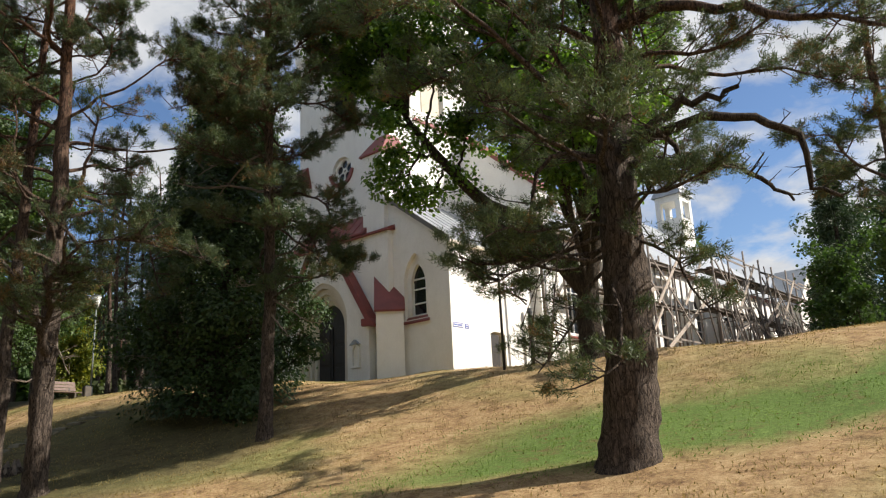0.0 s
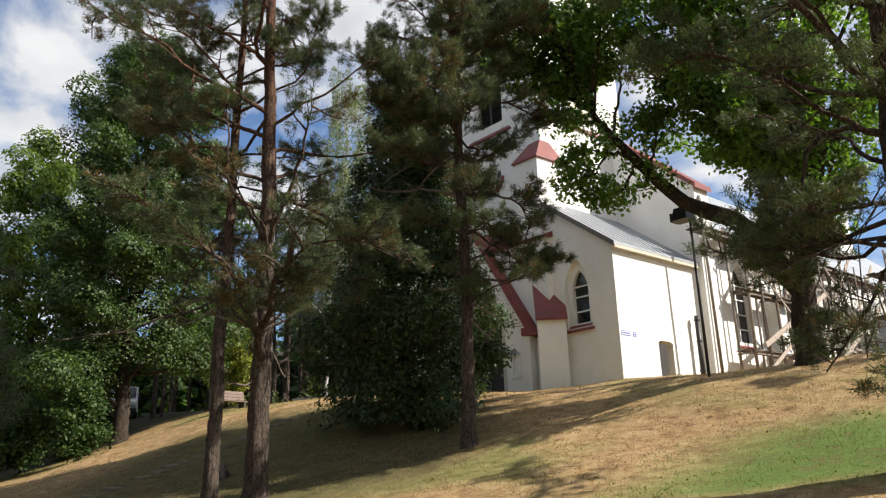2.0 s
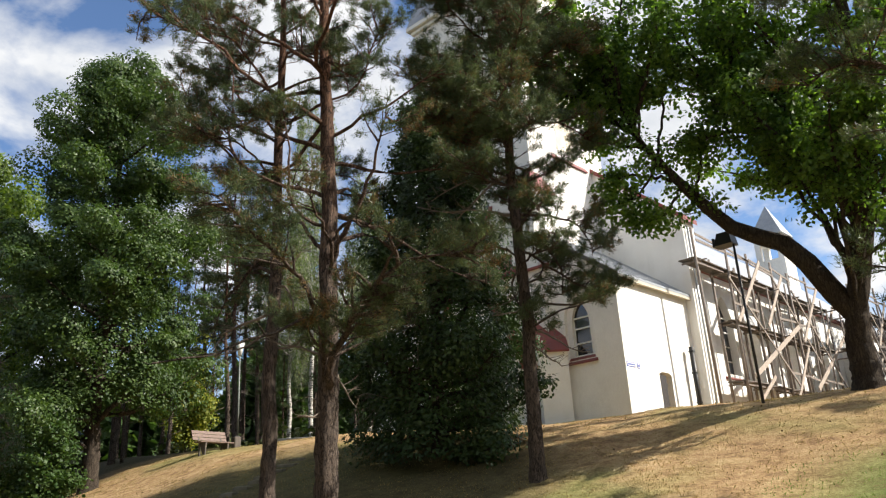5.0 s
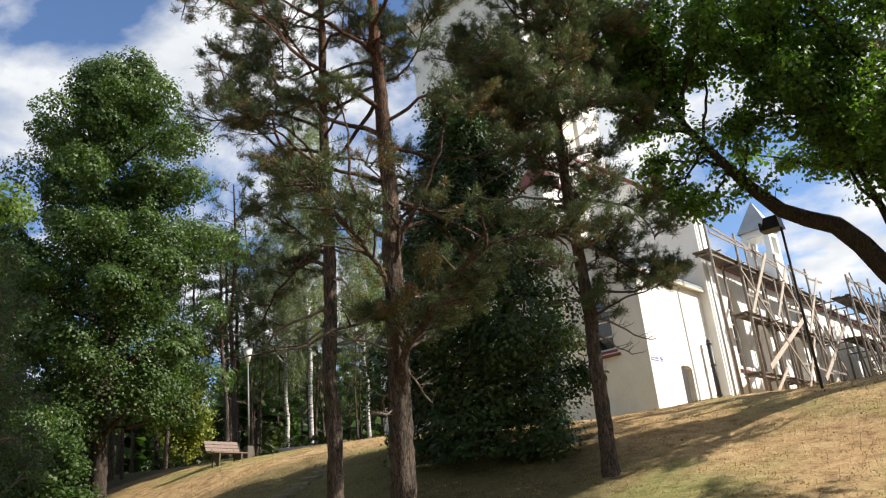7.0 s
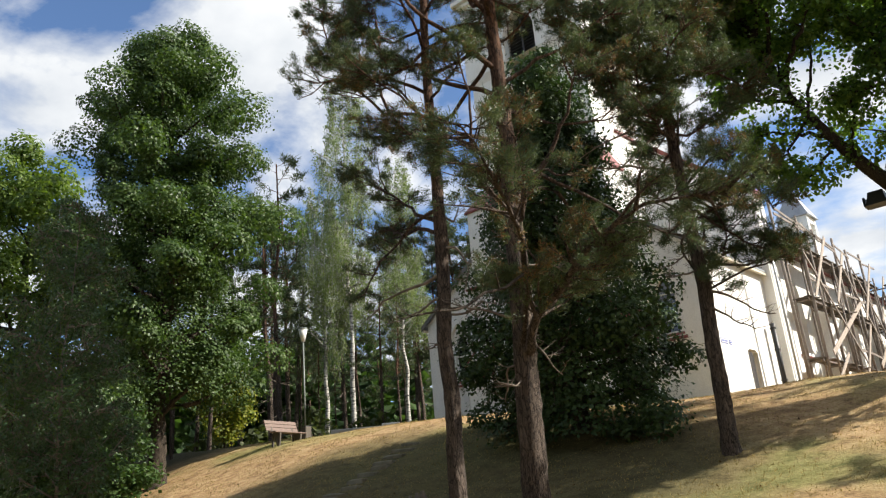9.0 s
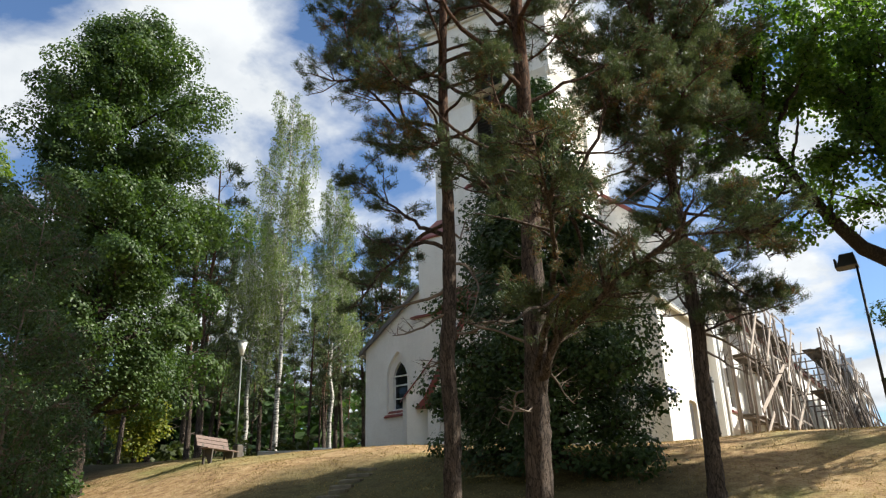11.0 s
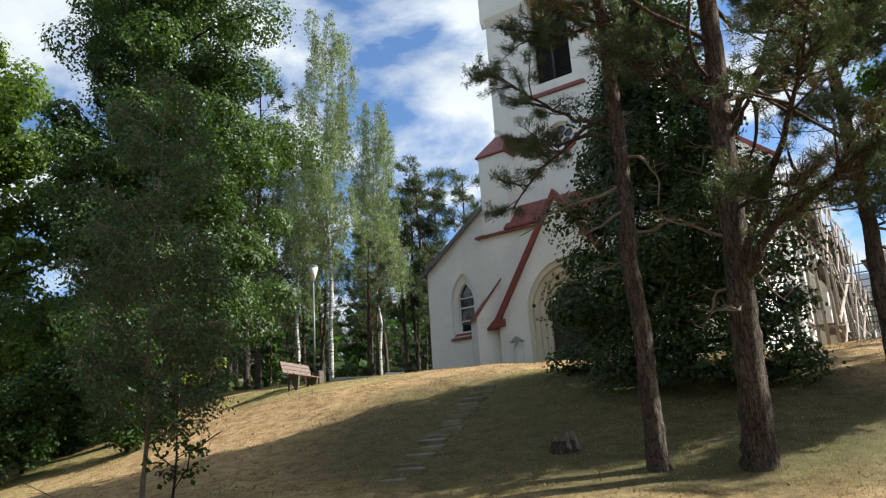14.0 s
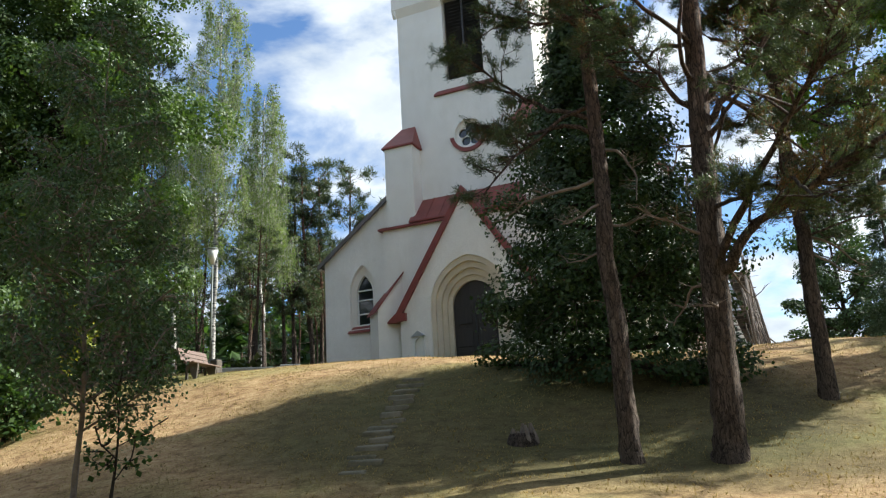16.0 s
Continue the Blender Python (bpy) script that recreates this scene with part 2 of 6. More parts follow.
SIGNBLUE = surface("blue enamel", (0.08, 0.11, 0.36), (0.11, 0.15, 0.44), 2.0, 40.0, 0.3, 0.05)
OPAL = surface("opal lamp glass", (0.74, 0.74, 0.70), (0.8, 0.8, 0.77), 2.0, 40.0, 0.3, 0.05)
DEADWOOD = surface("bleached dead wood", (0.12, 0.095, 0.075), (0.25, 0.20, 0.16), 4.0, 40.0, 0.9, 0.5)


def glass_build(nt, b):
    b.inputs["Base Color"].default_value = (0.012, 0.014, 0.018, 1)
    b.inputs["Roughness"].default_value = 0.06
    b.inputs["Specular IOR Level"].default_value = 0.8
    w = noise_of(nt, coords(nt), 2.2, 2.0)
    bumped(nt, b, w, 0.08, 0.02)


GLASS = material("dark window glass", glass_build)
PINEBARK = bark_material("pine bark", (0.15, 0.122, 0.104), (0.175, 0.095, 0.062), (0.02, 0.016, 0.014), 5.0, 11.5, 6.5, 1.0)
MAPLEBARK = bark_material("grey brown maple bark", (0.085, 0.07, 0.056), (0.075, 0.06, 0.05), (0.022, 0.018, 0.015), 5.0, 12.0, 7.0, 0.9)


def birch_build(nt, b):
    v = coords(nt, (1, 1, 3.5))
    n = noise_of(nt, v, 3.0, 4.0, 0.7)
    col = ramp_of(nt, n, [(0.40, (0.04, 0.035, 0.03)), (0.48, (0.42, 0.40, 0.36)), (0.7, (0.62, 0.60, 0.55))])
    nt.links.new(col, b.inputs["Base Color"])
    b.inputs["Roughness"].default_value = 0.8


BIRCHBARK = material("birch bark", birch_build)
NEEDLE = leafy("pine needles", (0.04, 0.068, 0.038), (0.125, 0.158, 0.078), (1.2, 1.2, 0.7), 0.33, 0.45)
NEEDLEDRY = leafy("browned pine needles", (0.12, 0.07, 0.03), (0.24, 0.15, 0.06), (1.0, 0.9, 0.5), 0.2, 0.6)
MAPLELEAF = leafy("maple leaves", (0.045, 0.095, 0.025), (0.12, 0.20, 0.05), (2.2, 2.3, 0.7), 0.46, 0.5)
LINDENLEAF = leafy("linden leaves", (0.038, 0.075, 0.024), (0.08, 0.135, 0.042), (1.5, 1.7, 0.7), 0.30, 0.5)
BIRCHLEAF = leafy("birch leaves", (0.10, 0.145, 0.06), (0.24, 0.295, 0.13), (1.4, 1.5, 0.75), 0.47, 0.4)
BRUSHLEAF = leafy("brush leaves", (0.04, 0.055, 0.025), (0.10, 0.12, 0.048), (1.4, 1.5, 0.7), 0.35, 0.5)
SAPLEAF = leafy("young birch leaves", (0.042, 0.084, 0.042), (0.095, 0.15, 0.072), (1.3, 1.4, 0.7), 0.33, 0.4)
LIMELEAF = leafy("lime green linden leaves", (0.07, 0.12, 0.028), (0.17, 0.23, 0.055), (1.6, 1.7, 0.6), 0.42, 0.5)
# copy of the linden leaves with deep shade put into the colour
SHADELEAF = leafy("linden leaves darkened for shade", (0.03, 0.058, 0.02), (0.062, 0.105, 0.034), (1.3, 1.5, 0.7), 0.2, 0.5)
# darker copy of the maple leaves, the tall maple's shade put into the colour
SHADEDMAPLE = leafy("maple leaves darkened for shade", (0.034, 0.066, 0.022), (0.088, 0.14, 0.04), (1.7, 1.8, 0.7), 0.34, 0.45)
YELLOWLEAF = leafy("yellowing leaves", (0.12, 0.19, 0.035), (0.36, 0.35, 0.07), (1.6, 1.5, 0.6), 0.42, 0.5)
FIRLEAF = leafy("fir needles", (0.018, 0.040, 0.020), (0.05, 0.085, 0.035), (1.0, 1.1, 0.7), 0.15, 0.6)
GRASSBLADE = leafy("dry grass blades", (0.20, 0.16, 0.06), (0.42, 0.32, 0.15), (1.2, 1.1, 0.6), 0.3, 0.7)
GREENBLADE = leafy("green grass blades", (0.10, 0.17, 0.035), (0.22, 0.31, 0.08), (1.3, 1.4, 0.6), 0.35, 0.6)


# ---- mesh helpers ----
def raw_mesh(name, verts, faces, mat, smooth=False):
    """A mesh from an array of points and an array of faces with the same number of corners."""
    verts, faces = np.asarray(verts, np.float32), np.asarray(faces, np.int32)
    me = bpy.data.meshes.new(name)
    n, k = faces.shape
    me.vertices.add(len(verts))
    me.vertices.foreach_set("co", verts.ravel())
    me.loops.add(n * k)
    me.loops.foreach_set("vertex_index", faces.ravel())
    me.polygons.add(n)
    me.polygons.foreach_set("loop_start", np.arange(0, n * k, k, dtype=np.int32))
    me.polygons.foreach_set("use_smooth", np.full(n, smooth))
    me.update(calc_edges=True)
    me.materials.append(mat)
    return me


def child(name, me, parent, label=""):
    ob = new(name, me)
    ob.parent = parent
    return tagged(ob, label)


def part(name, bm, mat, parent, label="", smooth=False):
    bmesh.ops.recalc_face_normals(bm, faces=bm.faces)
    me = bpy.data.meshes.new(name)
    bm.to_mesh(me)
    bm.free()
    me.materials.append(mat)
    if smooth:
        for p in me.polygons:
            p.use_smooth = True
    ob = new(name, me)
    if parent is not None:
        ob.parent = parent
    return tagged(ob, label)


def thing(name, at, label, category, group="", kind="", turn=0.0):
    ob = new(name)
    ob.empty_display_size = 0.3
    ob.matrix_world = pose(*at, 0, 0, turn)
    return tagged(ob, label, category, group, kind)


def box(bm, x0, x1, y0, y1, z0, z1, bevel=0.0):
    vs = [bm.verts.new((x, y, z)) for z in (z0, z1) for x, y in ((x0, y0), (x1, y0), (x1, y1), (x0, y1))]
    fs = [(0, 3, 2, 1), (4, 5, 6, 7), (0, 1, 5, 4), (1, 2, 6, 5), (2, 3, 7, 6), (3, 0, 4, 7)]
    made = [bm.faces.new([vs[i] for i in f]) for f in fs]
    if bevel:
        bmesh.ops.bevel(bm, geom=list({e for f in made for e in f.edges}), offset=bevel, segments=1, affect="EDGES")
    return vs


def hull(bm, points):
    vs = [bm.verts.new(p) for p in points]
    bmesh.ops.convex_hull(bm, input=vs)


def slab(bm, outline, holes, place, depth):
    """A wall of the given outline with holes, both lists of (u, v); place(u, v, d) lays them out, d from 0 to depth."""
    edges = []
    for loop in [outline, *holes]:
        vs = [bm.verts.new(place(u, v, 0)) for u, v in loop]
        edges += [bm.edges.new((a, b)) for a, b in zip(vs, vs[1:] + vs[:1])]
    made = bmesh.ops.triangle_fill(bm, edges=edges, use_beauty=True, use_dissolve=False)
    faces = [g for g in made["geom"] if isinstance(g, bmesh.types.BMFace)]
    ext = bmesh.ops.extrude_face_region(bm, geom=faces, use_keep_orig=True)
    step = Vector(place(0, 0, depth)) - Vector(place(0, 0, 0))
    bmesh.ops.translate(bm, vec=step, verts=[g for g in ext["geom"] if isinstance(g, bmesh.types.BMVert)])


def lancet(cu, half, sill, spring, apex, n=7):
    """The outline of a pointed-arch opening, from the lower left, round."""
    pts = [(cu - half, sill), (cu + half, sill)]
    h = apex - spring
    r = (half * half + h * h) / (2 * half)
    a1 = math.asin(min(1, h / r))
    for side in (1, -1):
        arc = []
        for i in range(n + 1):
            a = a1 * i / n
            arc.append((cu + side * (half - r + r * math.cos(a)), spring + r * math.sin(a)))
        pts += arc if side == 1 else arc[::-1][1:]
    return pts


def tube(pts, radii, sides=8):
    """Points and quads of a tapered tube along pts."""
    pts = np.asarray(pts, float)
    n = len(pts)
    tan = np.gradient(pts, axis=0)
    tan /= np.linalg.norm(tan, axis=1)[:, None] + 1e-9
    ref = np.array([0.31, 0.95, 0.08])
    a = np.cross(tan, ref)
    a /= np.linalg.norm(a, axis=1)[:, None] + 1e-9
    b = np.cross(tan, a)
    ang = np.linspace(0, 2 * math.pi, sides, endpoint=False)
    ring = pts[:, None] + np.asarray(radii)[:, None, None] * (np.cos(ang)[None, :, None] * a[:, None] + np.sin(ang)[None, :, None] * b[:, None])
    i, j = np.meshgrid(np.arange(n - 1), np.arange(sides), indexing="ij")
    k = (j + 1) % sides
    f = np.stack([i * sides + j, i * sides + k, (i + 1) * sides + k, (i + 1) * sides + j], -1).reshape(-1, 4)
    return ring.reshape(-1, 3), f


def joined(pieces):
    vs, fs, base = [], [], 0
    for v, f in pieces:
        vs.append(v)
        fs.append(f + base)
        base += len(v)
    return np.concatenate(vs), np.concatenate(fs)


# ---- ground ----
CREST_X = [-130, -90, -70, -56, -47, -42, -38, -28, -21, -14.4, -11.8, -4, 6, 30, 90]
CREST_Y = [52, 34, 18, 12.8, 14.0, 13.4, 13.0, 13.7, 16.6, 18.7, 19.4, 20.3, 21.5, 25, 28]
LIFT_X = [-90, -60, -48, -38, -32, -28, -24, -14, -6, 10]
LIFT_Z = [1.2, 1.1, 0.75, 0.22, 0.08, -0.12, -0.5, -0.42, -0.4, -0.3]
RISE_S = [-400, -60, -24, -16, -12.5, -10, -7.5, -5, -2.5, 0, 2, 4.5, 8, 15, 30, 80, 400]
RISE_Z = [-0.6, -0.4, -0.15, 0.12, 0.45, 0.85, 1.4, 2.1, 3.0, 3.95, 4.5, 4.85, 5.05, 5.3, 5.7, 6.2, 8]


def ground_z(x, y):
    x, y = np.asarray(x, float), np.asarray(y, float)
    z = 0
    for dx in (-4, -2, 0, 2, 4):
        for ds in (-1.2, 0, 1.2):
            z = z + np.interp(y - np.interp(x + dx, CREST_X, CREST_Y) + ds, RISE_S, RISE_Z)
    z = z / 15
    up = np.clip((y - np.interp(x, CREST_X, CREST_Y) + 2.0) / 7.0, 0, 1)
    z = z + up * up * (3 - 2 * up) * np.interp(x, LIFT_X, LIFT_Z)
    z = z + 0.06 * np.sin(x * 0.9 + y * 0.4) * np.sin(y * 0.7 - x * 0.2) + 0.025 * np.sin(2.3 * x + 1.1) * np.sin(1.9 * y)
    return z


def gz(x, y):
    return float(ground_z(x, y))


def grid_mesh(name, xs, ys, mat, lift=0.0):
    X, Y = np.meshgrid(xs, ys)
    Z = ground_z(X, Y) + lift
    n, m = len(xs), len(ys)
    i, j = np.meshgrid(np.arange(n - 1), np.arange(m - 1))
    f = np.stack([j * n + i, j * n + i + 1, (j + 1) * n + i + 1, (j + 1) * n + i], -1).reshape(-1, 4)
    return raw_mesh(name, np.stack([X, Y, Z], -1).reshape(-1, 3), f, mat, True)


def spaced(lo, hi, fine_lo, fine_hi, step, far):
    """Even steps in the middle, ever wider ones outwards."""
    mid = list(np.arange(fine_lo, fine_hi, step))
    out, d, x = [], step, fine_hi
    while x < hi:
        out.append(x)
        d = min(d * 1.25, far)
        x += d
    out.append(hi)
    inn, d, x = [], step, fine_lo
    while x > lo:
        d = min(d * 1.25, far)
        x -= d
        inn.append(max(x, lo))
    return inn[::-1] + mid + out


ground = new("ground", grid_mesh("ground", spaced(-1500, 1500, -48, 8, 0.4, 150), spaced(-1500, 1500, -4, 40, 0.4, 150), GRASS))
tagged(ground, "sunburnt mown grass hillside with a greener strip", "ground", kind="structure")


# ---- church ----
CX, BASE = -31.0, 4.2
church = thing("church", (CX, 33, 5.0), "white limewashed church with red tin copings and tower", "church")


def on_church(name, bm, mat, label="", parent=None, smooth=False):
    """Link a mesh laid out in world metres under the church or one of its parts."""
    ob = part(name, bm, mat, None, label, smooth)
    ob.parent = parent or church
    ob.matrix_parent_inverse = church.matrix_world.inverted() if parent is None else Matrix()
    return ob


def front(y):
    """Lays (u, z) on a wall that faces the road: u from the church's axis, depth inwards."""
    return lambda u, z, d: (CX + u, y + d, z)


def flank(x):
    """Lays (y, z) on a wall that faces the sun, depth inwards."""
    return lambda y, z, d: (x - d, y, z)


bpy.context.view_layer.update()

# wings: gabled walls left and right of the tower
EAVE, PITCH, HALF = 11.35, 0.74, 8.17
for s in (-1, 1):
    bm = bmesh.new()
    zin = EAVE + PITCH * (HALF - 3.6)
    outline = [(s * HALF, BASE), (s * HALF, EAVE), (s * 3.6, zin), (s * 3.6, BASE)]
    slab(bm, outline, [lancet(s * 6.0, 0.74, 7.75, 9.6, 11.0)], front(26.5), 0.7)
    on_church("wall", bm, PLASTER)
    bm = bmesh.new()
    slab(bm, lancet(s * 6.0, 0.74, 7.75, 9.6, 11.0), [lancet(s * 6.0, 0.47, 7.95, 9.5, 10.5)], front(26.72), 0.25)
    win = on_church("window", bm, PLASTER)
    bm = bmesh.new()
    slab(bm, lancet(s * 6.0, 0.468, 7.952, 9.5, 10.498), [], front(26.9), 0.02)
    on_church("pane", bm, GLASS, "dark reflecting glass", win)
    bm = bmesh.new()
    for z in (8.55, 9.25, 9.75):
        box(bm, CX + s * 6 - 0.47, CX + s * 6 + 0.47, 26.85, 26.9, z - 0.035, z + 0.035)
    for u in (-0.455, 0.455):
        box(bm, CX + s * 6 + u - 0.03, CX + s * 6 + u + 0.03, 26.852, 26.898, 7.95, 9.6)
    box(bm, CX + s * 6 - 0.47, CX + s * 6 + 0.47, 26.851, 26.899, 7.95, 8.02)
    on_church("frame", bm, WHITEPAINT, "white glazing bars", win)
    bm = bmesh.new()
    hull(bm, [(CX + s * 6 + u, y, z) for u in (-0.85, 0.85) for y, z in ((26.38, 7.55), (26.38, 7.6), (26.75, 7.95), (26.75, 7.6))])
    on_church("sill", bm, RED, "sloping red sill", win)
    # flank wall of the wing
    bm = bmesh.new()
    holes = [[(29.35, 4.6), (29.35, 7.0), (29.6, 7.1), (30.25, 7.1), (30.5, 7.0), (30.5, 4.6)]] if s == 1 else []
    lay = flank(CX + HALF) if s == 1 else (lambda y, z, d: (CX - HALF + d, y, z))
    slab(bm, [(27.2, BASE), (33.3, BASE), (33.3, EAVE), (27.2, EAVE)], holes, lay, 0.7)
    on_church("wall", bm, PLASTER)
    # lean-to roof
    bm = bmesh.new()
    t = 0.12
    zo = EAVE - PITCH * 0.28
    hull(bm, [(CX + s * u, y, z + k) for u, z in ((HALF + 0.28, zo), (3.6, zin)) for y in (26.3, 33.2) for k in (0.02, t)])
    roof = on_church("roof", bm, GREYTIN, "grey standing seam sheet roof")
    for i in range(12):
        bm = bmesh.new()
        y = 26.35 + i * 0.62
        hull(bm, [(CX + s * u, yy, z + k) for u, z in ((HALF + 0.28, zo), (3.7, zin - 0.07)) for yy in (y, y + 0.03) for k in (t, t + 0.035)])
        on_church("seam", bm, GREYTIN, "", roof)
    bm = bmesh.new()
    box(bm, CX + s * (HALF + 0.22) - 0.07, CX + s * (HALF + 0.22) + 0.07, 26.35, 33.2, zo - 0.13, zo - 0.01)
    on_church("gutter", bm, TRIMSTONE)
    bm = bmesh.new()
    hull(bm, [(CX + s * u, y, z + k) for u, z in ((HALF + 0.3, zo), (3.6, zin)) for y in (26.26, 26.31) for k in (-0.12, 0.14)])
    on_church("verge_board", bm, DARKTIN)

# side door and its dark opening
bm = bmesh.new()
box(bm, CX + HALF - 0.55, CX + HALF - 0.45, 29.3, 30.55, 4.5, 7.05)
sdoor = on_church("door", bm, TRIMSTONE, "closed pale side door in a deep reveal")
bm = bmesh.new()
box(bm, CX + HALF - 0.44, CX + HALF - 0.07, 29.36, 30.08, 4.6, 6.98)
on_church("door_leaf", bm, DOORWOOD, "dark timber door leaf", sdoor)

# tower
TW, TF, TB = 3.72, 27.2, 34.4
bm = bmesh.new()
slab(bm, [(-TW, BASE), (TW, BASE), (TW, 25.2), (-TW, 25.2)], [[(-1.06, 20.3), (1.06, 20.3), (1.06, 25.195), (-1.06, 25.195)],
     [(0.78 * math.cos(a), 17.15 + 0.78 * math.sin(a)) for a in np.linspace(0, 2 * math.pi, 24, endpoint=False)]], front(TF), 0.8)
on_church("tower_wall", bm, PLASTER)
bm = bmesh.new()
slab(bm, [(27.99, BASE), (TB, BASE), (TB, 25.2), (27.99, 25.2)], [[(29.9, 20.3), (31.9, 20.3), (31.9, 25.195), (29.9, 25.195)]], flank(CX + TW), 0.8)
on_church("tower_wall", bm, PLASTER)
bm = bmesh.new()
box(bm, CX - TW, CX - TW + 0.8, 27.99, TB, BASE, 25.2)
on_church("tower_wall", bm, PLASTER)
bm = bmesh.new()
box(bm, CX - TW + 0.8, CX + TW - 0.8, TB - 0.8, TB, BASE, 25.2)
on_church("tower_wall", bm, PLASTER)
# belfry stage above the string course: a little wider, with the louvre opening running on
OV = 0.22
bm = bmesh.new()
slab(bm, [(-TW - OV, 25.2), (TW + OV, 25.2), (TW + OV, 30.2), (-TW - OV, 30.2)], [lancet(0, 1.06, 25.205, 26.6, 28.3)], front(TF - OV), 1.0)
on_church("tower_wall", bm, PLASTER)
bm = bmesh.new()
slab(bm, [(27.98, 25.2), (TB + OV, 25.2), (TB + OV, 30.2), (27.98, 30.2)], [lancet(30.9, 1.0, 25.205, 26.6, 28.3)], flank(CX + TW + OV), 1.0)
on_church("tower_wall", bm, PLASTER)
bm = bmesh.new()
box(bm, CX - TW - OV, CX - TW + 0.78, 27.98, TB + OV, 25.2, 30.2)
on_church("tower_wall", bm, PLASTER)
def course(points):
    bm = bmesh.new()
    hull(bm, points)
    on_church("string_course", bm, PLASTER)


for a, b in ((-TW - OV, -1.06), (1.06, TW + OV)):
    course([(CX + u, y, z) for u in (a, b) for y, z in ((TF, 24.75), (TF - OV, 25.19), (TF, 25.19))])
for a, b in ((TF - OV + 0.01, 29.9), (31.9, TB + OV)):
    course([(x, y, z) for y in (a, b) for x, z in ((CX + TW, 24.75), (CX + TW + OV, 25.18), (CX + TW, 25.18))])
course([(x, y, z) for y in (TF - OV + 0.01, TB + OV) for x, z in ((CX - TW, 24.75), (CX - TW - OV, 25.18), (CX - TW, 25.18))])
for k, z0, z1 in ((0.40, 30.2, 30.45), (0.62, 30.45, 30.75)):
    bm = bmesh.new()
    box(bm, CX - TW - k, CX + TW + k, TF - k, TB + k, z0, z1, 0.03)
    on_church("cornice", bm, PLASTER)
bm = bmesh.new()
hull(bm, [(CX + sx * 4.3, TF - 0.6 if sy < 0 else TB + 0.6, 30.75) for sx in (-1, 1) for sy in (-1, 1)] + [(CX, (TF + TB) / 2, 46.0)])
on_church("spire", bm, GREYTIN, "grey sheet spire")
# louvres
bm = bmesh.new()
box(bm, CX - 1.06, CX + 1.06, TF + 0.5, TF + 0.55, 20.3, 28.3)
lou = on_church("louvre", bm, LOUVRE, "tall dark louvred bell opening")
for i in range(38):
    bm = bmesh.new()
    z = 20.4 + i * 0.2
    hull(bm, [(CX + u, y, zz) for u in (-1.05, 1.05) for y, zz in ((TF + 0.28, z), (TF + 0.28, z + 0.025), (TF + 0.49, z + 0.13), (TF + 0.49, z + 0.155))])
    on_church("slat", bm, LOUVRE, "", lou)
bm = bmesh.new()
box(bm, CX - 0.05, CX + 0.05, TF + 0.2, TF + 0.279, 20.3, 27.8)
on_church("mullion", bm, LOUVRE, "", lou)
# dark sheet left showing as edge strips that paint the recess's shadow lines
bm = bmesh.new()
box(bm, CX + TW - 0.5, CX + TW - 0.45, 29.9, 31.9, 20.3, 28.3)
edge_shade = on_church("louvre", bm, LOUVRE, "dark strips painted for the recess shadows beside a pale panel")
# pale panel over it stands for louvre boards brightened by the sun
bm = bmesh.new()
box(bm, CX + TW - 0.44, CX + TW - 0.15, 30.16, 31.64, 20.3, 28.1)
on_church("shutter", bm, TRIMSTONE, "pale panel toned as the louvre in sun", edge_shade)
# louvre sills: red, sloping, wider than the opening
bm = bmesh.new()
hull(bm, [(CX + u * k, y, z) for u in (-1, 1) for k, y, z in ((1.75, TF - 0.12, 19.55), (1.75, TF - 0.12, 19.62), (1.15, TF + 0.3, 20.32), (1.75, TF + 0.01, 19.55))])
on_church("sill", bm, RED, "wide sloping red sill")
bm = bmesh.new()
hull(bm, [(x, 30.9 + u * k, z) for u in (-1, 1) for k, x, z in ((1.75, CX + TW + 0.12, 19.55), (1.75, CX + TW + 0.12, 19.62), (1.15, CX + TW - 0.3, 20.32), (1.75, CX + TW - 0.01, 19.55))])
on_church("sill", bm, RED, "wide sloping red sill")
# rose window: ring, five petals, hood
bm = bmesh.new()
ring = [(math.cos(a), math.sin(a)) for a in np.linspace(0, 2 * math.pi, 24, endpoint=False)]
slab(bm, [(0.78 * c, 17.15 + 0.78 * s) for c, s in ring], [], front(TF + 0.32), 0.03)
rose = on_church("rose_window", bm, GLASS, "round window with five dark petals")
bm = bmesh.new()
holes = [[(0.40 * math.cos(p) + 0.25 * c, 17.15 + 0.40 * math.sin(p) + 0.25 * s) for c, s in ring[::2]] for p in [math.pi / 2 + k * 2 * math.pi / 5 for k in range(5)]]
slab(bm, [(0.78 * c, 17.15 + 0.78 * s) for c, s in ring], holes + [[(0.11 * c, 17.15 + 0.11 * s) for c, s in ring[::3]]], front(TF + 0.2), 0.1)
on_church("tracery", bm, PLASTER, "white tracery", rose)
bm = bmesh.new()
arc = [(math.cos(a), math.sin(a)) for a in np.linspace(math.radians(188), math.radians(352), 14)]
slab(bm, [(0.82 * c, 17.15 + 0.82 * s) for c, s in arc] + [(1.02 * c, 17.15 + 1.02 * s) for c, s in arc[::-1]], [], front(TF - 0.1), 0.12)
on_church("sill", bm, RED, "curved red drip sill", rose)
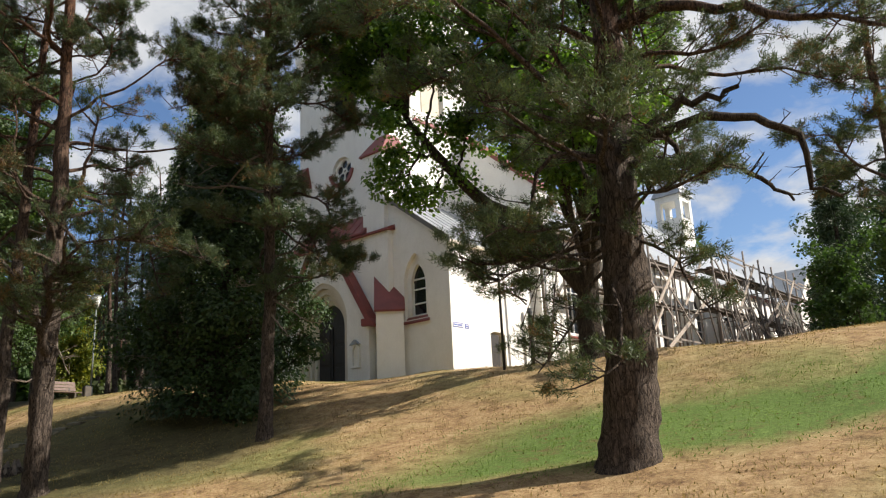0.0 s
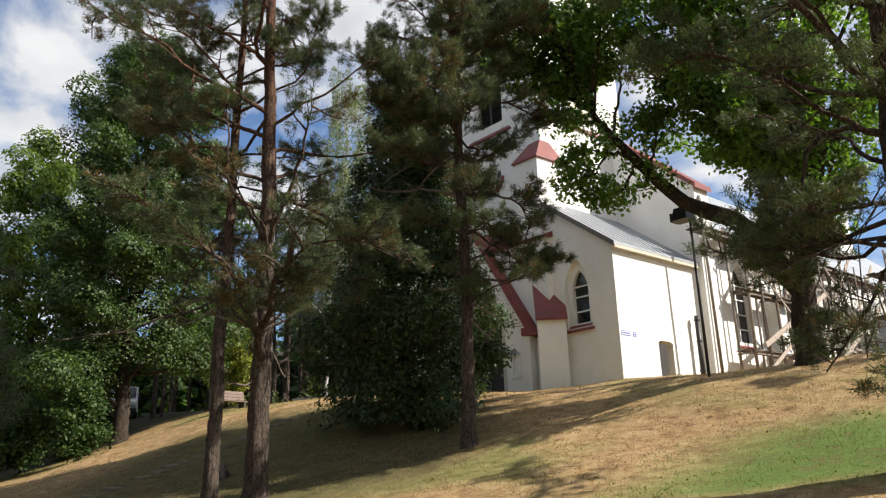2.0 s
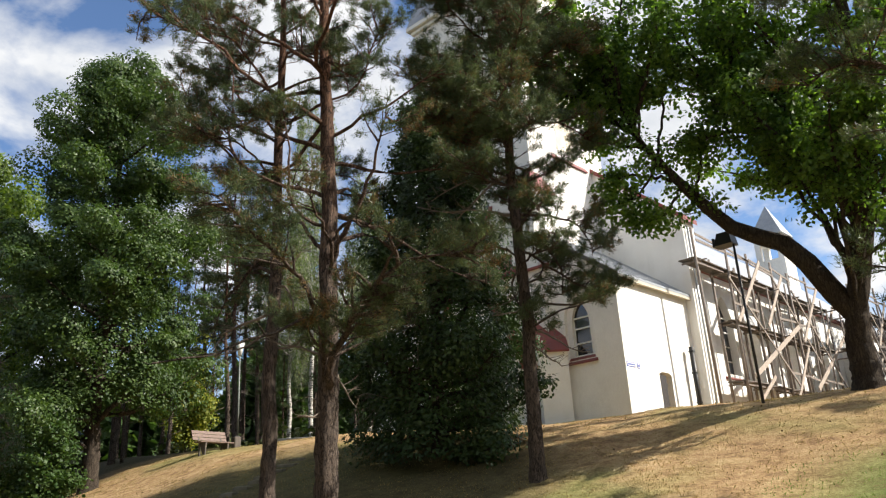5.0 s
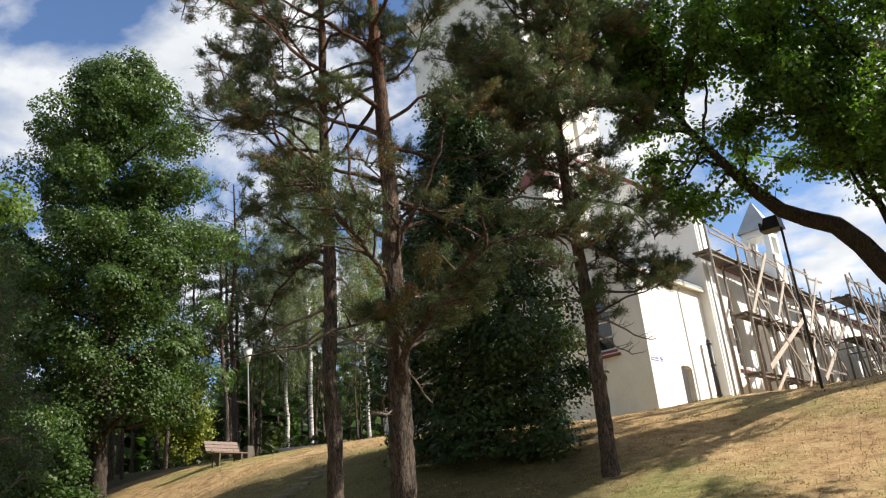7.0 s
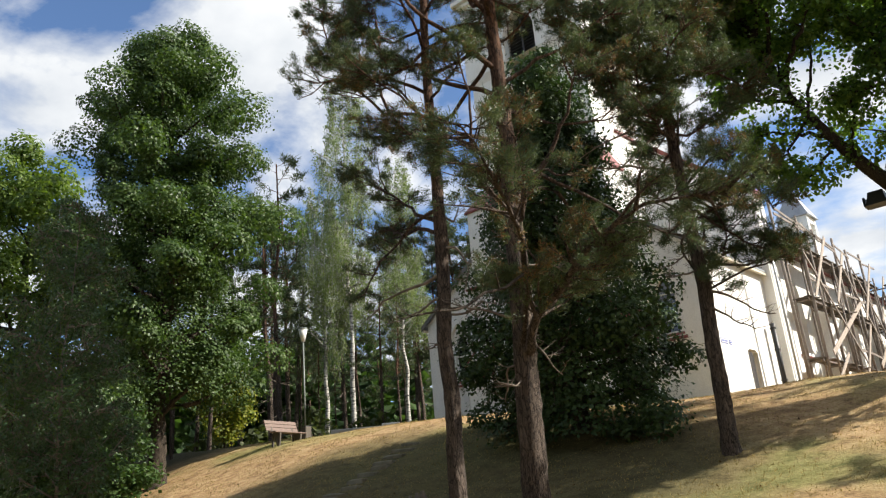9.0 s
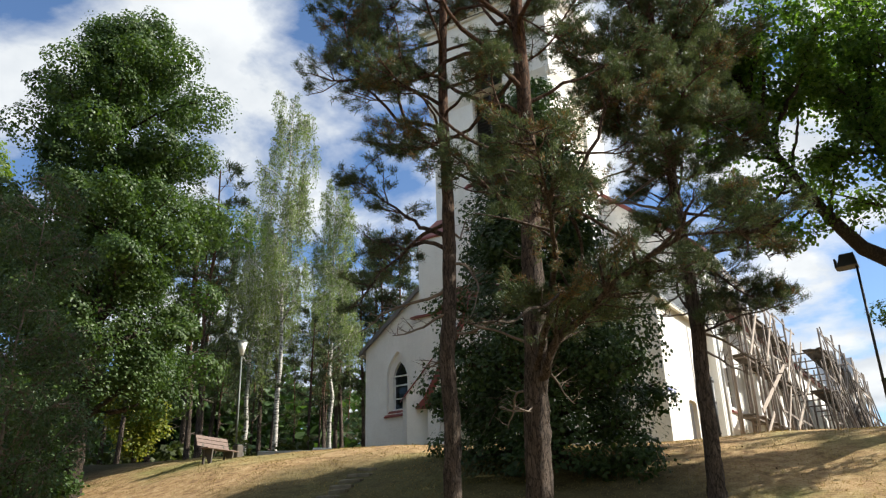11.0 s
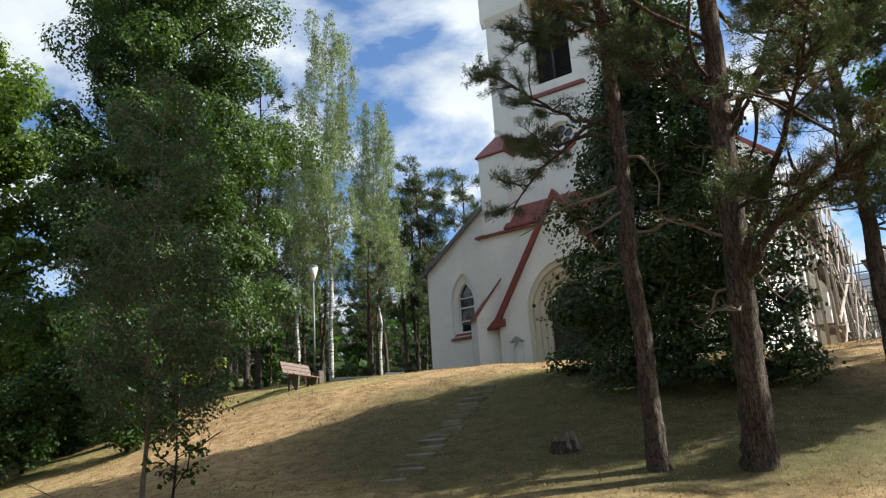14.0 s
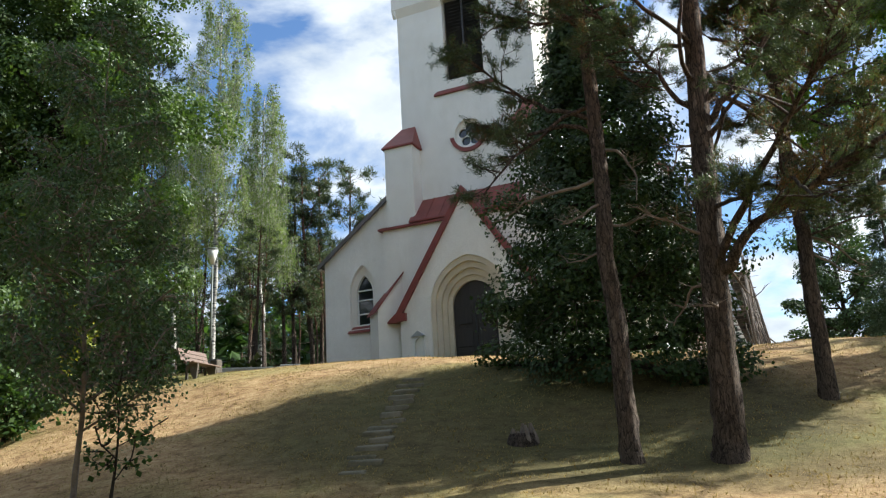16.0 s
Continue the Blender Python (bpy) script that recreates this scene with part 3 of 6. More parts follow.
# corner piers of the tower with hipped red caps
for s in (-1, 1):
    bm = bmesh.new()
    box(bm, CX + s * 4.3 - 0.0 if s < 0 else CX + 2.75, CX - 2.75 if s < 0 else CX + 4.3, 26.2, 28.1, BASE, 16.8)
    on_church("pier", bm, PLASTER)
    bm = bmesh.new()
    x0, x1 = sorted((CX + s * 4.42, CX + s * 2.63))
    hull(bm, [(x, y, z) for x in (x0, x1) for y in (26.08, 28.2) for z in (16.76, 16.84)] +
         [(CX + s * u, y, 18.15) for u in (TW + 0.02, 2.95) for y in (27.17, 27.9)])
    on_church("cap", bm, RED, "hipped red tin cap")
# porch block between the piers with its red roof
bm = bmesh.new()
slab(bm, [(-4.55, BASE), (4.55, BASE), (4.55, 12.55), (-4.55, 12.55)], [lancet(0, 2.0, BASE + 0.01, 8.2, 10.5)], front(26.16), 1.0)
on_church("wall", bm, PLASTER)
bm = bmesh.new()
hull(bm, [(CX + u, y, z) for u in (-4.75, 4.75) for y, z in ((25.98, 12.42), (25.98, 12.52), (27.2, 13.05), (27.2, 12.5))])
on_church("roof", bm, RED, "red tin lean-to roof")
bm = bmesh.new()
hull(bm, [(CX + u, y, z) for u in (-3.0, 3.0) for y, z in ((25.94, 12.56), (25.94, 12.64), (27.25, 14.1), (27.25, 12.6))])
roofp = on_church("roof", bm, RED, "red tin lean-to roof")
for i in range(9):
    bm = bmesh.new()
    u = -2.8 + i * 0.7
    hull(bm, [(CX + u + k, y, z) for k in (0, 0.03) for y, z in ((25.93, 12.62), (25.93, 12.67), (27.2, 14.09), (27.2, 14.04))])
    on_church("seam", bm, RED, "", roofp)
# the portal gable: white triangle with stepped pointed arch and raking copings
bm = bmesh.new()
slab(bm, [(-3.55, BASE), (3.55, BASE), (3.55, 7.9), (0, 13.4), (-3.55, 7.9)], [lancet(0, 1.95, BASE + 0.02, 8.2, 10.45, 9)], front(25.7), 0.45)
gable = on_church("portal_gable", bm, PLASTER)
for i, (hw, ap) in enumerate(((1.95, 10.45), (1.72, 10.15), (1.5, 9.85), (1.3, 9.6))):
    bm = bmesh.new()
    slab(bm, lancet(0, hw + 0.02, BASE + 0.03, 8.2, ap + 0.02, 9), [lancet(0, hw - 0.2, BASE + 0.035, 8.15, ap - 0.27, 9)], front(25.78 + i * 0.17), 0.17)
    on_church("archivolt", bm, TRIMSTONE, "cream moulded arch step", gable)
bm = bmesh.new()
slab(bm, lancet(0, 1.12, BASE + 0.04, 8.15, 9.36, 9), [], front(26.46), 0.1)
door = on_church("door", bm, DOORWOOD, "black double door under a pointed arch", None)
for s in (-1, 1):
    for j in range(3):
        bm = bmesh.new()
        z0 = 5.2 + j * 1.05
        box(bm, CX + s * 0.57 - 0.38, CX + s * 0.57 + 0.38, 26.42, 26.459, z0, z0 + 0.85, 0.012)
        on_church("panel", bm, DOORWOOD, "", door)
bm = bmesh.new()
box(bm, CX - 0.035, CX + 0.035, 26.40, 26.458, 5.0, 8.2)
on_church("cover_strip", bm, IRON, "", door)
for s in (-1, 1):
    bm = bmesh.new()
    hull(bm, [(CX + s * u, y, z) for y in (25.55, 26.12) for u, z in ((0, 13.38), (0, 13.85), (3.95, 7.72), (3.52, 7.86))])
    on_church("coping", bm, RED, "raking red tin coping", gable)
    bm = bmesh.new()
    hull(bm, [(CX + s * u, y, z) for y in (25.5, 26.1) for u, z in ((3.2, 7.7), (4.15, 7.62), (4.15, 7.7), (3.75, 8.05), (3.2, 8.05))])
    on_church("coping", bm, RED, "red tin kneeler", gable)
    # small lantern niche beside the portal
    bm = bmesh.new()
    slab(bm, lancet(s * 2.62, 0.3, 5.75, 6.6, 6.95, 5), [lancet(s * 2.62, 0.19, 5.85, 6.55, 6.8, 5)], front(25.6), 0.12)
    nic = on_church("niche", bm, WHITEPAINT, "small white pointed niche", gable)
    bm = bmesh.new()
    hull(bm, [(CX + s * 2.62 + u, y, z) for y in (25.52, 25.7) for u, z in ((-0.35, 6.87), (0, 7.13), (0.35, 6.87), (0, 7.06))])
    on_church("hood", bm, GREYTIN, "small gabled hood", gable)
# diagonal buttresses on the porch corners
for s in (-1, 1):
    c, q = Vector((CX + s * 4.55, 26.16, 0)), math.radians(45)
    out, side = Vector((s * math.cos(q), -math.sin(q), 0)), Vector((math.sin(q), s * math.cos(q), 0))
    bm = bmesh.new()
    hull(bm, [c + out * d + side * w + Vector((0, 0, z)) for w in (-0.66, 0.66) for d, z in ((0.62, BASE), (0.62, 8.3), (-0.8, 10.2), (-0.8, BASE))])
    on_church("buttress", bm, PLASTER)
    bm = bmesh.new()
    hull(bm, [c + out * d + side * w + Vector((0, 0, z)) for w in (-0.74, 0.74) for d, z in ((0.74, 8.17), (0.74, 8.27), (-0.78, 10.3), (-0.78, 10.2))])
    on_church("cap", bm, RED, "steep red tin buttress cap")

# nave: west gable with red copings, corner piers, long wall, roof
NH, NZ, NP = 8.65, 15.4, 0.87
bm = bmesh.new()
slab(bm, [(-NH, BASE), (NH, BASE), (NH, NZ), (0, NZ + NP * NH), (-NH, NZ)], [], front(33.2), 1.3)
on_church("wall", bm, PLASTER, "shaded white nave gable")
for s in (-1, 1):
    bm = bmesh.new()
    hull(bm, [(CX + s * u, y, z) for y in (33.05, 34.6) for u, z in ((NH + 0.2, NZ - 0.15), (NH + 0.2, NZ + 0.12), (0, NZ + NP * NH + 0.3), (0, NZ + NP * NH))])
    on_church("coping", bm, RED, "red tin gable coping")
WALLX, NEAVE, NEND = CX + 8.3, 13.2, 73.0
bays = [(34.5 + i * 5.5, 34.5 + (i + 1) * 5.5) for i in range(7)]
holes = [lancet((a + b) / 2, 0.95, 7.6, 10.2, 11.9) for a, b in bays]
bm = bmesh.new()
slab(bm, [(34.5, BASE), (NEND, BASE), (NEND, NEAVE), (34.5, NEAVE)], holes, flank(WALLX), 0.7)
on_church("wall", bm, PLASTER, "long nave wall")
bm = bmesh.new()
box(bm, CX - 8.3, CX - 7.6, 34.5, NEND, BASE, NEAVE)
on_church("wall", bm, PLASTER)
bm = bmesh.new()
slab(bm, [(-8.3, BASE), (8.3, BASE), (8.3, NEAVE), (0, 20.8), (-8.3, NEAVE)], [], front(NEND), 0.7)
on_church("wall", bm, PLASTER)
for a, b in bays:
    m = (a + b) / 2
    bm = bmesh.new()
    slab(bm, lancet(m, 0.949, 7.601, 10.2, 11.899), [], flank(WALLX - 0.4), 0.03)
    w = on_church("window", bm, GLASS, "tall pointed nave window with dark glass")
    bm = bmesh.new()
    for z in (8.4, 9.2, 10.0, 10.8):
        box(bm, WALLX - 0.4, WALLX - 0.34, m - 0.93, m + 0.93, z - 0.03, z + 0.03)
    box(bm, WALLX - 0.401, WALLX - 0.33, m - 0.04, m + 0.04, 7.6, 11.7)
    on_church("frame", bm, WHITEPAINT, "white glazing bars", w)
    bm = bmesh.new()
    hull(bm, [(x, m + u, z) for u in (-1.1, 1.1) for x, z in ((WALLX + 0.12, 7.3), (WALLX + 0.12, 7.36), (WALLX - 0.38, 7.7), (WALLX - 0.02, 7.3))])
    on_church("sill", bm, RED, "sloping red sill", w)
    bm = bmesh.new()
    hull(bm, [(x, b + k, z) for k in (-0.45, 0.45) for x, z in ((WALLX - 0.05, BASE), (WALLX + 0.75, BASE), (WALLX + 0.75, 9.6), (WALLX - 0.05, 11.4))])
    on_church("buttress", bm, PLASTER)
bm = bmesh.new()
box(bm, WALLX - 0.1, WALLX + 0.3, 34.5, NEND, NEAVE - 0.3, NEAVE - 0.02)
on_church("cornice", bm, RED, "red eaves board")
for s in (-1, 1):
    bm = bmesh.new()
    hull(bm, [(CX + s * u, y, z + k) for u, z in ((8.75, NEAVE - 0.25), (0, 20.9)) for y in (34.5, NEND + 0.3) for k in (0.0, 0.15)])
    on_church("roof", bm, GREYTIN, "grey sheet nave roof")
# low gabled annex at the far end
bm = bmesh.new()
slab(bm, [(70.5, BASE), (77.5, BASE), (77.5, 12.8), (74, 16.2), (70.5, 12.8)], [], flank(-20.8), 2.0)
on_church("wall", bm, PLASTER, "white annex gable")
for a, b in ((70.2, 74), (74, 77.8)):
    bm = bmesh.new()
    hull(bm, [(x, y, z + k) for x in (-20.5, -23.5) for y, z in ((a, 12.6 if a < 72 else 16.3), (b, 16.3 if a < 72 else 12.6)) for k in (0, 0.15)])
    on_church("roof", bm, GREYTIN)
# ridge turret
TX, TY = CX + 0.9, 68.5
for sx in (-1, 1):
    for sy in (-1, 1):
        bm = bmesh.new()
        box(bm, TX + sx * 1.0 - 0.25, TX + sx * 1.0 + 0.25, TY + sy * 1.0 - 0.25, TY + sy * 1.0 + 0.25, 19.0, 24.2)
        on_church("turret_post", bm, PLASTER)
bm = bmesh.new()
box(bm, TX - 1.2, TX + 1.2, TY - 1.2, TY + 1.2, 18.5, 22.0)
on_church("turret_base", bm, PLASTER)
bm = bmesh.new()
box(bm, TX - 1.2, TX + 1.2, TY - 1.2, TY + 1.2, 23.7, 24.3)
on_church("turret_head", bm, PLASTER)
bm = bmesh.new()
hull(bm, [(TX + sx * 1.5, TY + sy * 1.5, 24.3) for sx in (-1, 1) for sy in (-1, 1)] + [(TX, TY, 27.6)])
on_church("turret_roof", bm, GREYTIN, "blue grey pyramid roof")

# ---- trees ----
RNG = np.random.default_rng(7)


def unit(v):
    return v / (np.linalg.norm(v, axis=-1, keepdims=True) + 1e-9)


def limb_line(start, az, el, length, n=9, lift=0.25, wiggle=0.10, rng=RNG):
    """A crooked limb: it leaves at the elevation el and bends up by lift."""
    p, pts = np.array(start, float), [np.array(start, float)]
    d = np.array([math.cos(az) * math.cos(el), math.sin(az) * math.cos(el), math.sin(el)])
    for i in range(n):
        d = unit(d + rng.normal(0, wiggle, 3) + np.array([0, 0, lift / n]))
        p = p + d * length / n
        pts.append(p.copy())
    return np.array(pts)


def needles(centres, axes, count, length, width, rng):
    """Tufts of needles: thin triangles that spread about each axis."""
    m = len(centres)
    c = np.repeat(centres, count, 0) + rng.normal(0, length * 0.35, (m * count, 3))
    d = unit(np.repeat(axes, count, 0) * 0.8 + rng.normal(0, 0.75, (m * count, 3)))
    s = unit(np.cross(d, rng.normal(0, 1, (m * count, 3))))
    L = length * rng.uniform(0.7, 1.25, (m * count, 1))
    v = np.stack([c - s * width / 2, c + s * width / 2, c + d * L], 1).reshape(-1, 3)
    return v, np.arange(len(v)).reshape(-1, 3)


def leaves(centres, size, rng, droop=0.5, slim=0.85, flat=0.6, face=None):
    """Leaves: a folded lozenge each; face: the way that their upper sides look, where it is known."""
    m = len(centres)
    d = unit(rng.normal(0, 1, (m, 3)) * np.array([1, 1, 0.5]) - np.array([0, 0, droop]))
    up = unit((np.array([[0, 0, 1.0]]) * flat if face is None else face * 0.9 + np.array([[0, 0, 0.3]])) + rng.normal(0, 0.5 if face is None else 0.33, (m, 3)))
    if face is not None:
        d = unit(d - up * (d * up).sum(1, keepdims=True))
    s = unit(np.cross(d, up))
    nrm = np.cross(s, d)
    L = size * rng.uniform(0.6, 1.3, (m, 1))
    mid = centres + d * L * 0.5
    v = np.stack([centres, mid + s * L * slim / 2 - nrm * L * 0.08, centres + d * L, mid - s * L * slim / 2 - nrm * L * 0.08], 1).reshape(-1, 3)
    k = np.arange(m)[:, None] * 4
    return v, np.concatenate([k + np.array([0, 1, 2]), k + np.array([0, 2, 3])]).reshape(-1, 3)


def lerp_line(line, u):
    u = np.clip(np.asarray(u, float), 0, 1) * (len(line) - 1)
    i = np.minimum(u.astype(int), len(line) - 2)
    f = (u - i)[:, None]
    return line[i] * (1 - f) + line[i + 1] * f


def trunk_mesh(name, line, r0, r1, mat, sides=16, flare=1.32, rough=0.06, rng=RNG):
    """A stem along line, with a root flare and an uneven skin."""
    u = np.linspace(0, 1, max(14, len(line) * 5)) ** 1.25
    pts = lerp_line(np.asarray(line, float), u)
    h = pts[:, 2] - pts[0, 2]
    rad = (r0 + (r1 - r0) * u) * (1 + (flare - 1) * np.exp(-np.maximum(h, 0) / 0.3))
    v, f = tube(pts, rad, sides)
    c = np.repeat(pts, sides, 0)
    v = c + (v - c) * (1 + rng.normal(0, rough, (len(v), 1)))
    return raw_mesh(name, v, f, mat, True)


def twig_set(line, start, count, length, rng, lift=0.2, side=1.0):
    """Side twigs off a limb, from start (0..1) to its tip."""
    out = []
    for u in np.sort(rng.uniform(start, 1.0, count)):
        p = lerp_line(line, [u])[0]
        q = lerp_line(line, [min(1, u + 0.08)])[0] - lerp_line(line, [max(0, u - 0.08)])[0]
        az = math.atan2(q[1], q[0]) + rng.choice((-1, 1)) * rng.uniform(0.3, 1.35) * side
        el = rng.uniform(-0.15, 0.55)
        out.append(limb_line(p, az, el, length * rng.uniform(0.5, 1.2) * (1.15 - 0.55 * u), 4, lift, 0.16, rng))
    return out


def limbs_to_mesh(name, lines, radii, mat, sides=7):
    """Limb, twigs and spurs in one skin; thin ones with fewer sides and joints."""
    pieces = []
    for line, (a, b) in zip(lines, radii):
        if a < 0.03:
            line = line[[0, len(line) // 2, -1]]
        pieces.append(tube(line, np.linspace(a, b, len(line)), sides if a > 0.03 else 4 if a > 0.01 else 3))
    return raw_mesh(name, *joined(pieces), mat, True)


def pine(at, stem, r0, r1, limbs, label, seed, tufts=11, needle=0.108, dry=0.06, twigs=12, count=9, dead=(), lines=(), group="pines on the slope", width=0.014, spurs=2, led=(), boughs=0, sides=16):
    """A Scots pine. stem: points above the base; limbs: (height share, azimuth, elevation, length, leaf start, density);
    dead: bare branches (share, azimuth, elevation, length); lines: bare limbs as (points, thickness)."""
    rng = np.random.default_rng(seed)
    tree = thing("pine_tree", at, label, "tree", group)
    line = np.array(stem, float)
    child("trunk", trunk_mesh("trunk", line, r0, r1, PINEBARK, sides, rng=rng), tree, "plated grey bark turning orange higher up")
    cs, ax = [], []
    for spec in list(limbs) + list(led):
        if len(spec) == 6:
            share, az, el, length, start, dense = spec
            p = lerp_line(line, [share])[0]
            r = (r0 + (r1 - r0) * share) * 0.42
            r = max(0.022, min(r, length * 0.0115 + 0.010))
            lm = limb_line(p, radians(az), radians(el), length, 10, rng.uniform(-0.1, 0.5), 0.24, rng)
        else:
            pts, r, start, dense = spec
            lm = lerp_line(np.array(pts, float), np.linspace(0, 1, 14)) + rng.normal(0, 0.03, (14, 3))
            length = float(np.linalg.norm(np.diff(lm, axis=0), axis=1).sum())
        tw = twig_set(lm, start, int(twigs * dense * (0.5 + length / 4)), 0.40 * length ** 0.6 + 0.25, rng)
        sub = []
        for t in tw:
            sub += twig_set(t, 0.2, spurs, 0.45, rng)
        skin = tw + sub if spurs > 1 else tw
        # flat pads: side boughs that carry their own twigs
        pads = twig_set(lm, max(0.25, start - 0.15), round(boughs * dense * length / 4), 0.22 * length + 0.45, rng, 0.3) if boughs else []
        fringe = [q for b in pads for q in twig_set(b, 0.3, 5, 0.55, rng, 0.3)]
        child("limb", limbs_to_mesh("limb", [lm] + pads + skin + fringe, [(r, 0.012)] + [(max(0.014, r * 0.35), 0.008)] * len(pads) + [(0.016, 0.006)] * len(tw) + [(0.007, 0.004)] * (len(skin) - len(tw)) + [(0.008, 0.004)] * len(fringe), PINEBARK), tree)
        tw = tw + fringe
        for t in tw + sub:
            n = max(3, int(tufts * rng.uniform(0.6, 1.3)))
            u = rng.uniform(0.5, 1.0, n)
            cs.append(lerp_line(t, u) + rng.normal(0, 0.035, (n, 3)))
            d = unit(t[-1] - t[0])
            ax.append(np.repeat(d[None] + np.array([0, 0, 0.35]), n, 0))
    for share, az, el, length in dead:
        p = lerp_line(line, [share])[0]
        lm = limb_line(p, radians(az), radians(el), length, 9, rng.uniform(-0.5, 0.2), 0.22, rng)
        tw = twig_set(lm, 0.3, int(3 + length * 3), 0.5, rng)
        sub = [q for t in tw for q in twig_set(t, 0.3, 2, 0.3, rng)]
        child("dead_branch", limbs_to_mesh("dead_branch", [lm] + tw + sub, [(0.02 + length * 0.010, 0.01)] + [(0.011, 0.004)] * len(tw) + [(0.006, 0.003)] * len(sub), DEADWOOD), tree, "bare dead branch")
    for pts, r in lines:
        lm = lerp_line(np.array(pts, float), np.linspace(0, 1, 16)) + rng.normal(0, 0.035, (16, 3))
        tw = twig_set(lm, 0.35, 7, 0.55, rng)
        sub = [q for t in tw for q in twig_set(t, 0.3, 2, 0.3, rng)]
        child("dead_branch", limbs_to_mesh("dead_branch", [lm] + tw + sub, [(r, r * 0.3)] + [(0.02, 0.006)] * len(tw) + [(0.008, 0.004)] * len(sub), MAPLEBARK), tree, "thick dark bare limb")
    if cs:
        cs, ax = np.concatenate(cs), unit(np.concatenate(ax))
        # browned needles gather in patches
        patch = np.sin(cs[:, 0] * 1.9 + seed) + np.sin(cs[:, 1] * 2.3) + np.sin(cs[:, 2] * 2.9)
        brown = rng.uniform(0, 1, len(cs)) < dry * np.where(patch > 1.0, 5.0, 0.4)
        child("crown", raw_mesh("crown", *needles(cs[~brown], ax[~brown], count, needle, width, rng), NEEDLE), tree, "blue-green needle tufts")
        if brown.any():
            child("dry_needles", raw_mesh("dry_needles", *needles(cs[brown], ax[brown], count, needle, width, rng), NEEDLEDRY), tree, "browned needles")
    return tree


def ring_limbs(n, lo, hi, length, rng, el=(-10, 35), start=0.4, dense=1.0, taper=0.5):
    out = []
    for i in range(n):
        u = i / max(1, n - 1)
        out.append((lo + (hi - lo) * u, (i * 137.5 + rng.uniform(-25, 25)) % 360, rng.uniform(*el), length * rng.uniform(0.7, 1.2) * (1 - taper * u), start, dense))
    return out


def broadleaf(name, at, stem, r0, r1, limbs, label, seed, leafmat, barkmat, size=0.15, per=26, spread=0.42, twigs=9, leaf_start=0.25, group="", droop=0.5, category="tree", subs=3, twig_len=0.5, lobe=0.0, lobe_n=260, lobe_at=(0.62, 1.0), mass=None, hang=0.0, flat=0.72):
    """A broadleaved tree: stem, limbs given as lines or as (share, azimuth, elevation, length), leaves in sprays about the twig ends."""
    rng = np.random.default_rng(seed)
    tree = thing(name, at, label, category, group)
    line = np.array(stem, float)
    child("trunk", trunk_mesh("trunk", line, r0, r1, barkmat, rng=rng), tree)
    cs, shell, look_out = [], [], []
    for spec in limbs:
        if len(spec) == 4:
            share, az, el, length = spec
            p = lerp_line(line, [share])[0]
            lm = limb_line(p, radians(az), radians(el), length, 9, 0.5, 0.12, rng)
            r = min((r0 + (r1 - r0) * share) * 0.6, 0.03 + 0.022 * length)
        else:
            pts, r = spec
            lm = lerp_line(np.array(pts, float), np.linspace(0, 1, 14)) + rng.normal(0, 0.03, (14, 3))
            length = float(np.linalg.norm(np.diff(lm, axis=0), axis=1).sum())
        tw = twig_set(lm, leaf_start, int(twigs * (0.5 + length / 4)), twig_len * (0.6 + 0.3 * length ** 0.7), rng, 0.25)
        sub = []
        for t in tw:
            sub += twig_set(t, 0.25, subs, 0.6 * twig_len + 0.15, rng, 0.0)
        if hang:
            for t in sub:
                t[:, 2] -= hang * np.linspace(0, 1, len(t)) ** 1.3 * rng.uniform(0.6, 1.6)
        child("limb", limbs_to_mesh("limb", [lm] + tw + sub, [(r, 0.015)] + [(0.022, 0.006)] * len(tw) + [(0.008, 0.004)] * len(sub), barkmat), tree)
        for t in tw + sub:
            n = max(4, int(per * rng.uniform(0.5, 1.4)))
            cs.append(lerp_line(t, rng.uniform(0.3, 1.0, n)) + rng.normal(0, spread * 0.5, (n, 3)) * np.array([1, 1, 0.7]))
        if lobe:
            # rounded boughs: leaves on the shells of overlapping mounds along the outer limb
            for u in lobe_at:
                q, R = lerp_line(lm, [u])[0] + rng.normal(0, 0.3, 3), lobe * rng.uniform(0.55, 1.4)
                d = unit(rng.normal(0, 1, (lobe_n, 3)) + np.array([0, 0, 0.35]))
                wave = 1 + 0.22 * np.sin(5 * d[:, :1] + 7 * u) * np.sin(4 * d[:, 1:2] + 3 * d[:, 2:])
                shell.append(q + d * R * wave * rng.uniform(0.72, 1.06, (lobe_n, 1)) * np.array([1, 1, flat]))
                look_out.append(d)
    if mass:
        # inner leaves that close the crown: z from, z to, radius, count
        z0, z1, R, n = mass
        u, a = rng.uniform(0, 1, n), rng.uniform(0, 2 * math.pi, n)
        prof = np.sin(np.pi * np.clip(0.30 + 0.69 * u, 0, 1)) ** 0.55 * (1 + 0.14 * np.sin(5 * a + 9 * u) + 0.08 * np.sin(11 * a - 14 * u))
        prof = prof * (1 - 0.45 * u ** 1.5)
        rad = R * prof * np.sqrt(rng.uniform(0.35, 1.0, n))
        shell.append(np.stack([rad * np.cos(a), rad * np.sin(a), z0 + (z1 - z0) * u], 1))
        look_out.append(np.stack([np.cos(a), np.sin(a), np.full(n, 0.5)], 1))
    cs = np.concatenate(cs)
    mesh = leaves(cs, size, rng, droop)
    if shell:
        mesh = joined([mesh, leaves(np.concatenate(shell), size, rng, droop, face=np.concatenate(look_out))])
    child("crown", raw_mesh("crown", *mesh, leafmat), tree)
    return tree


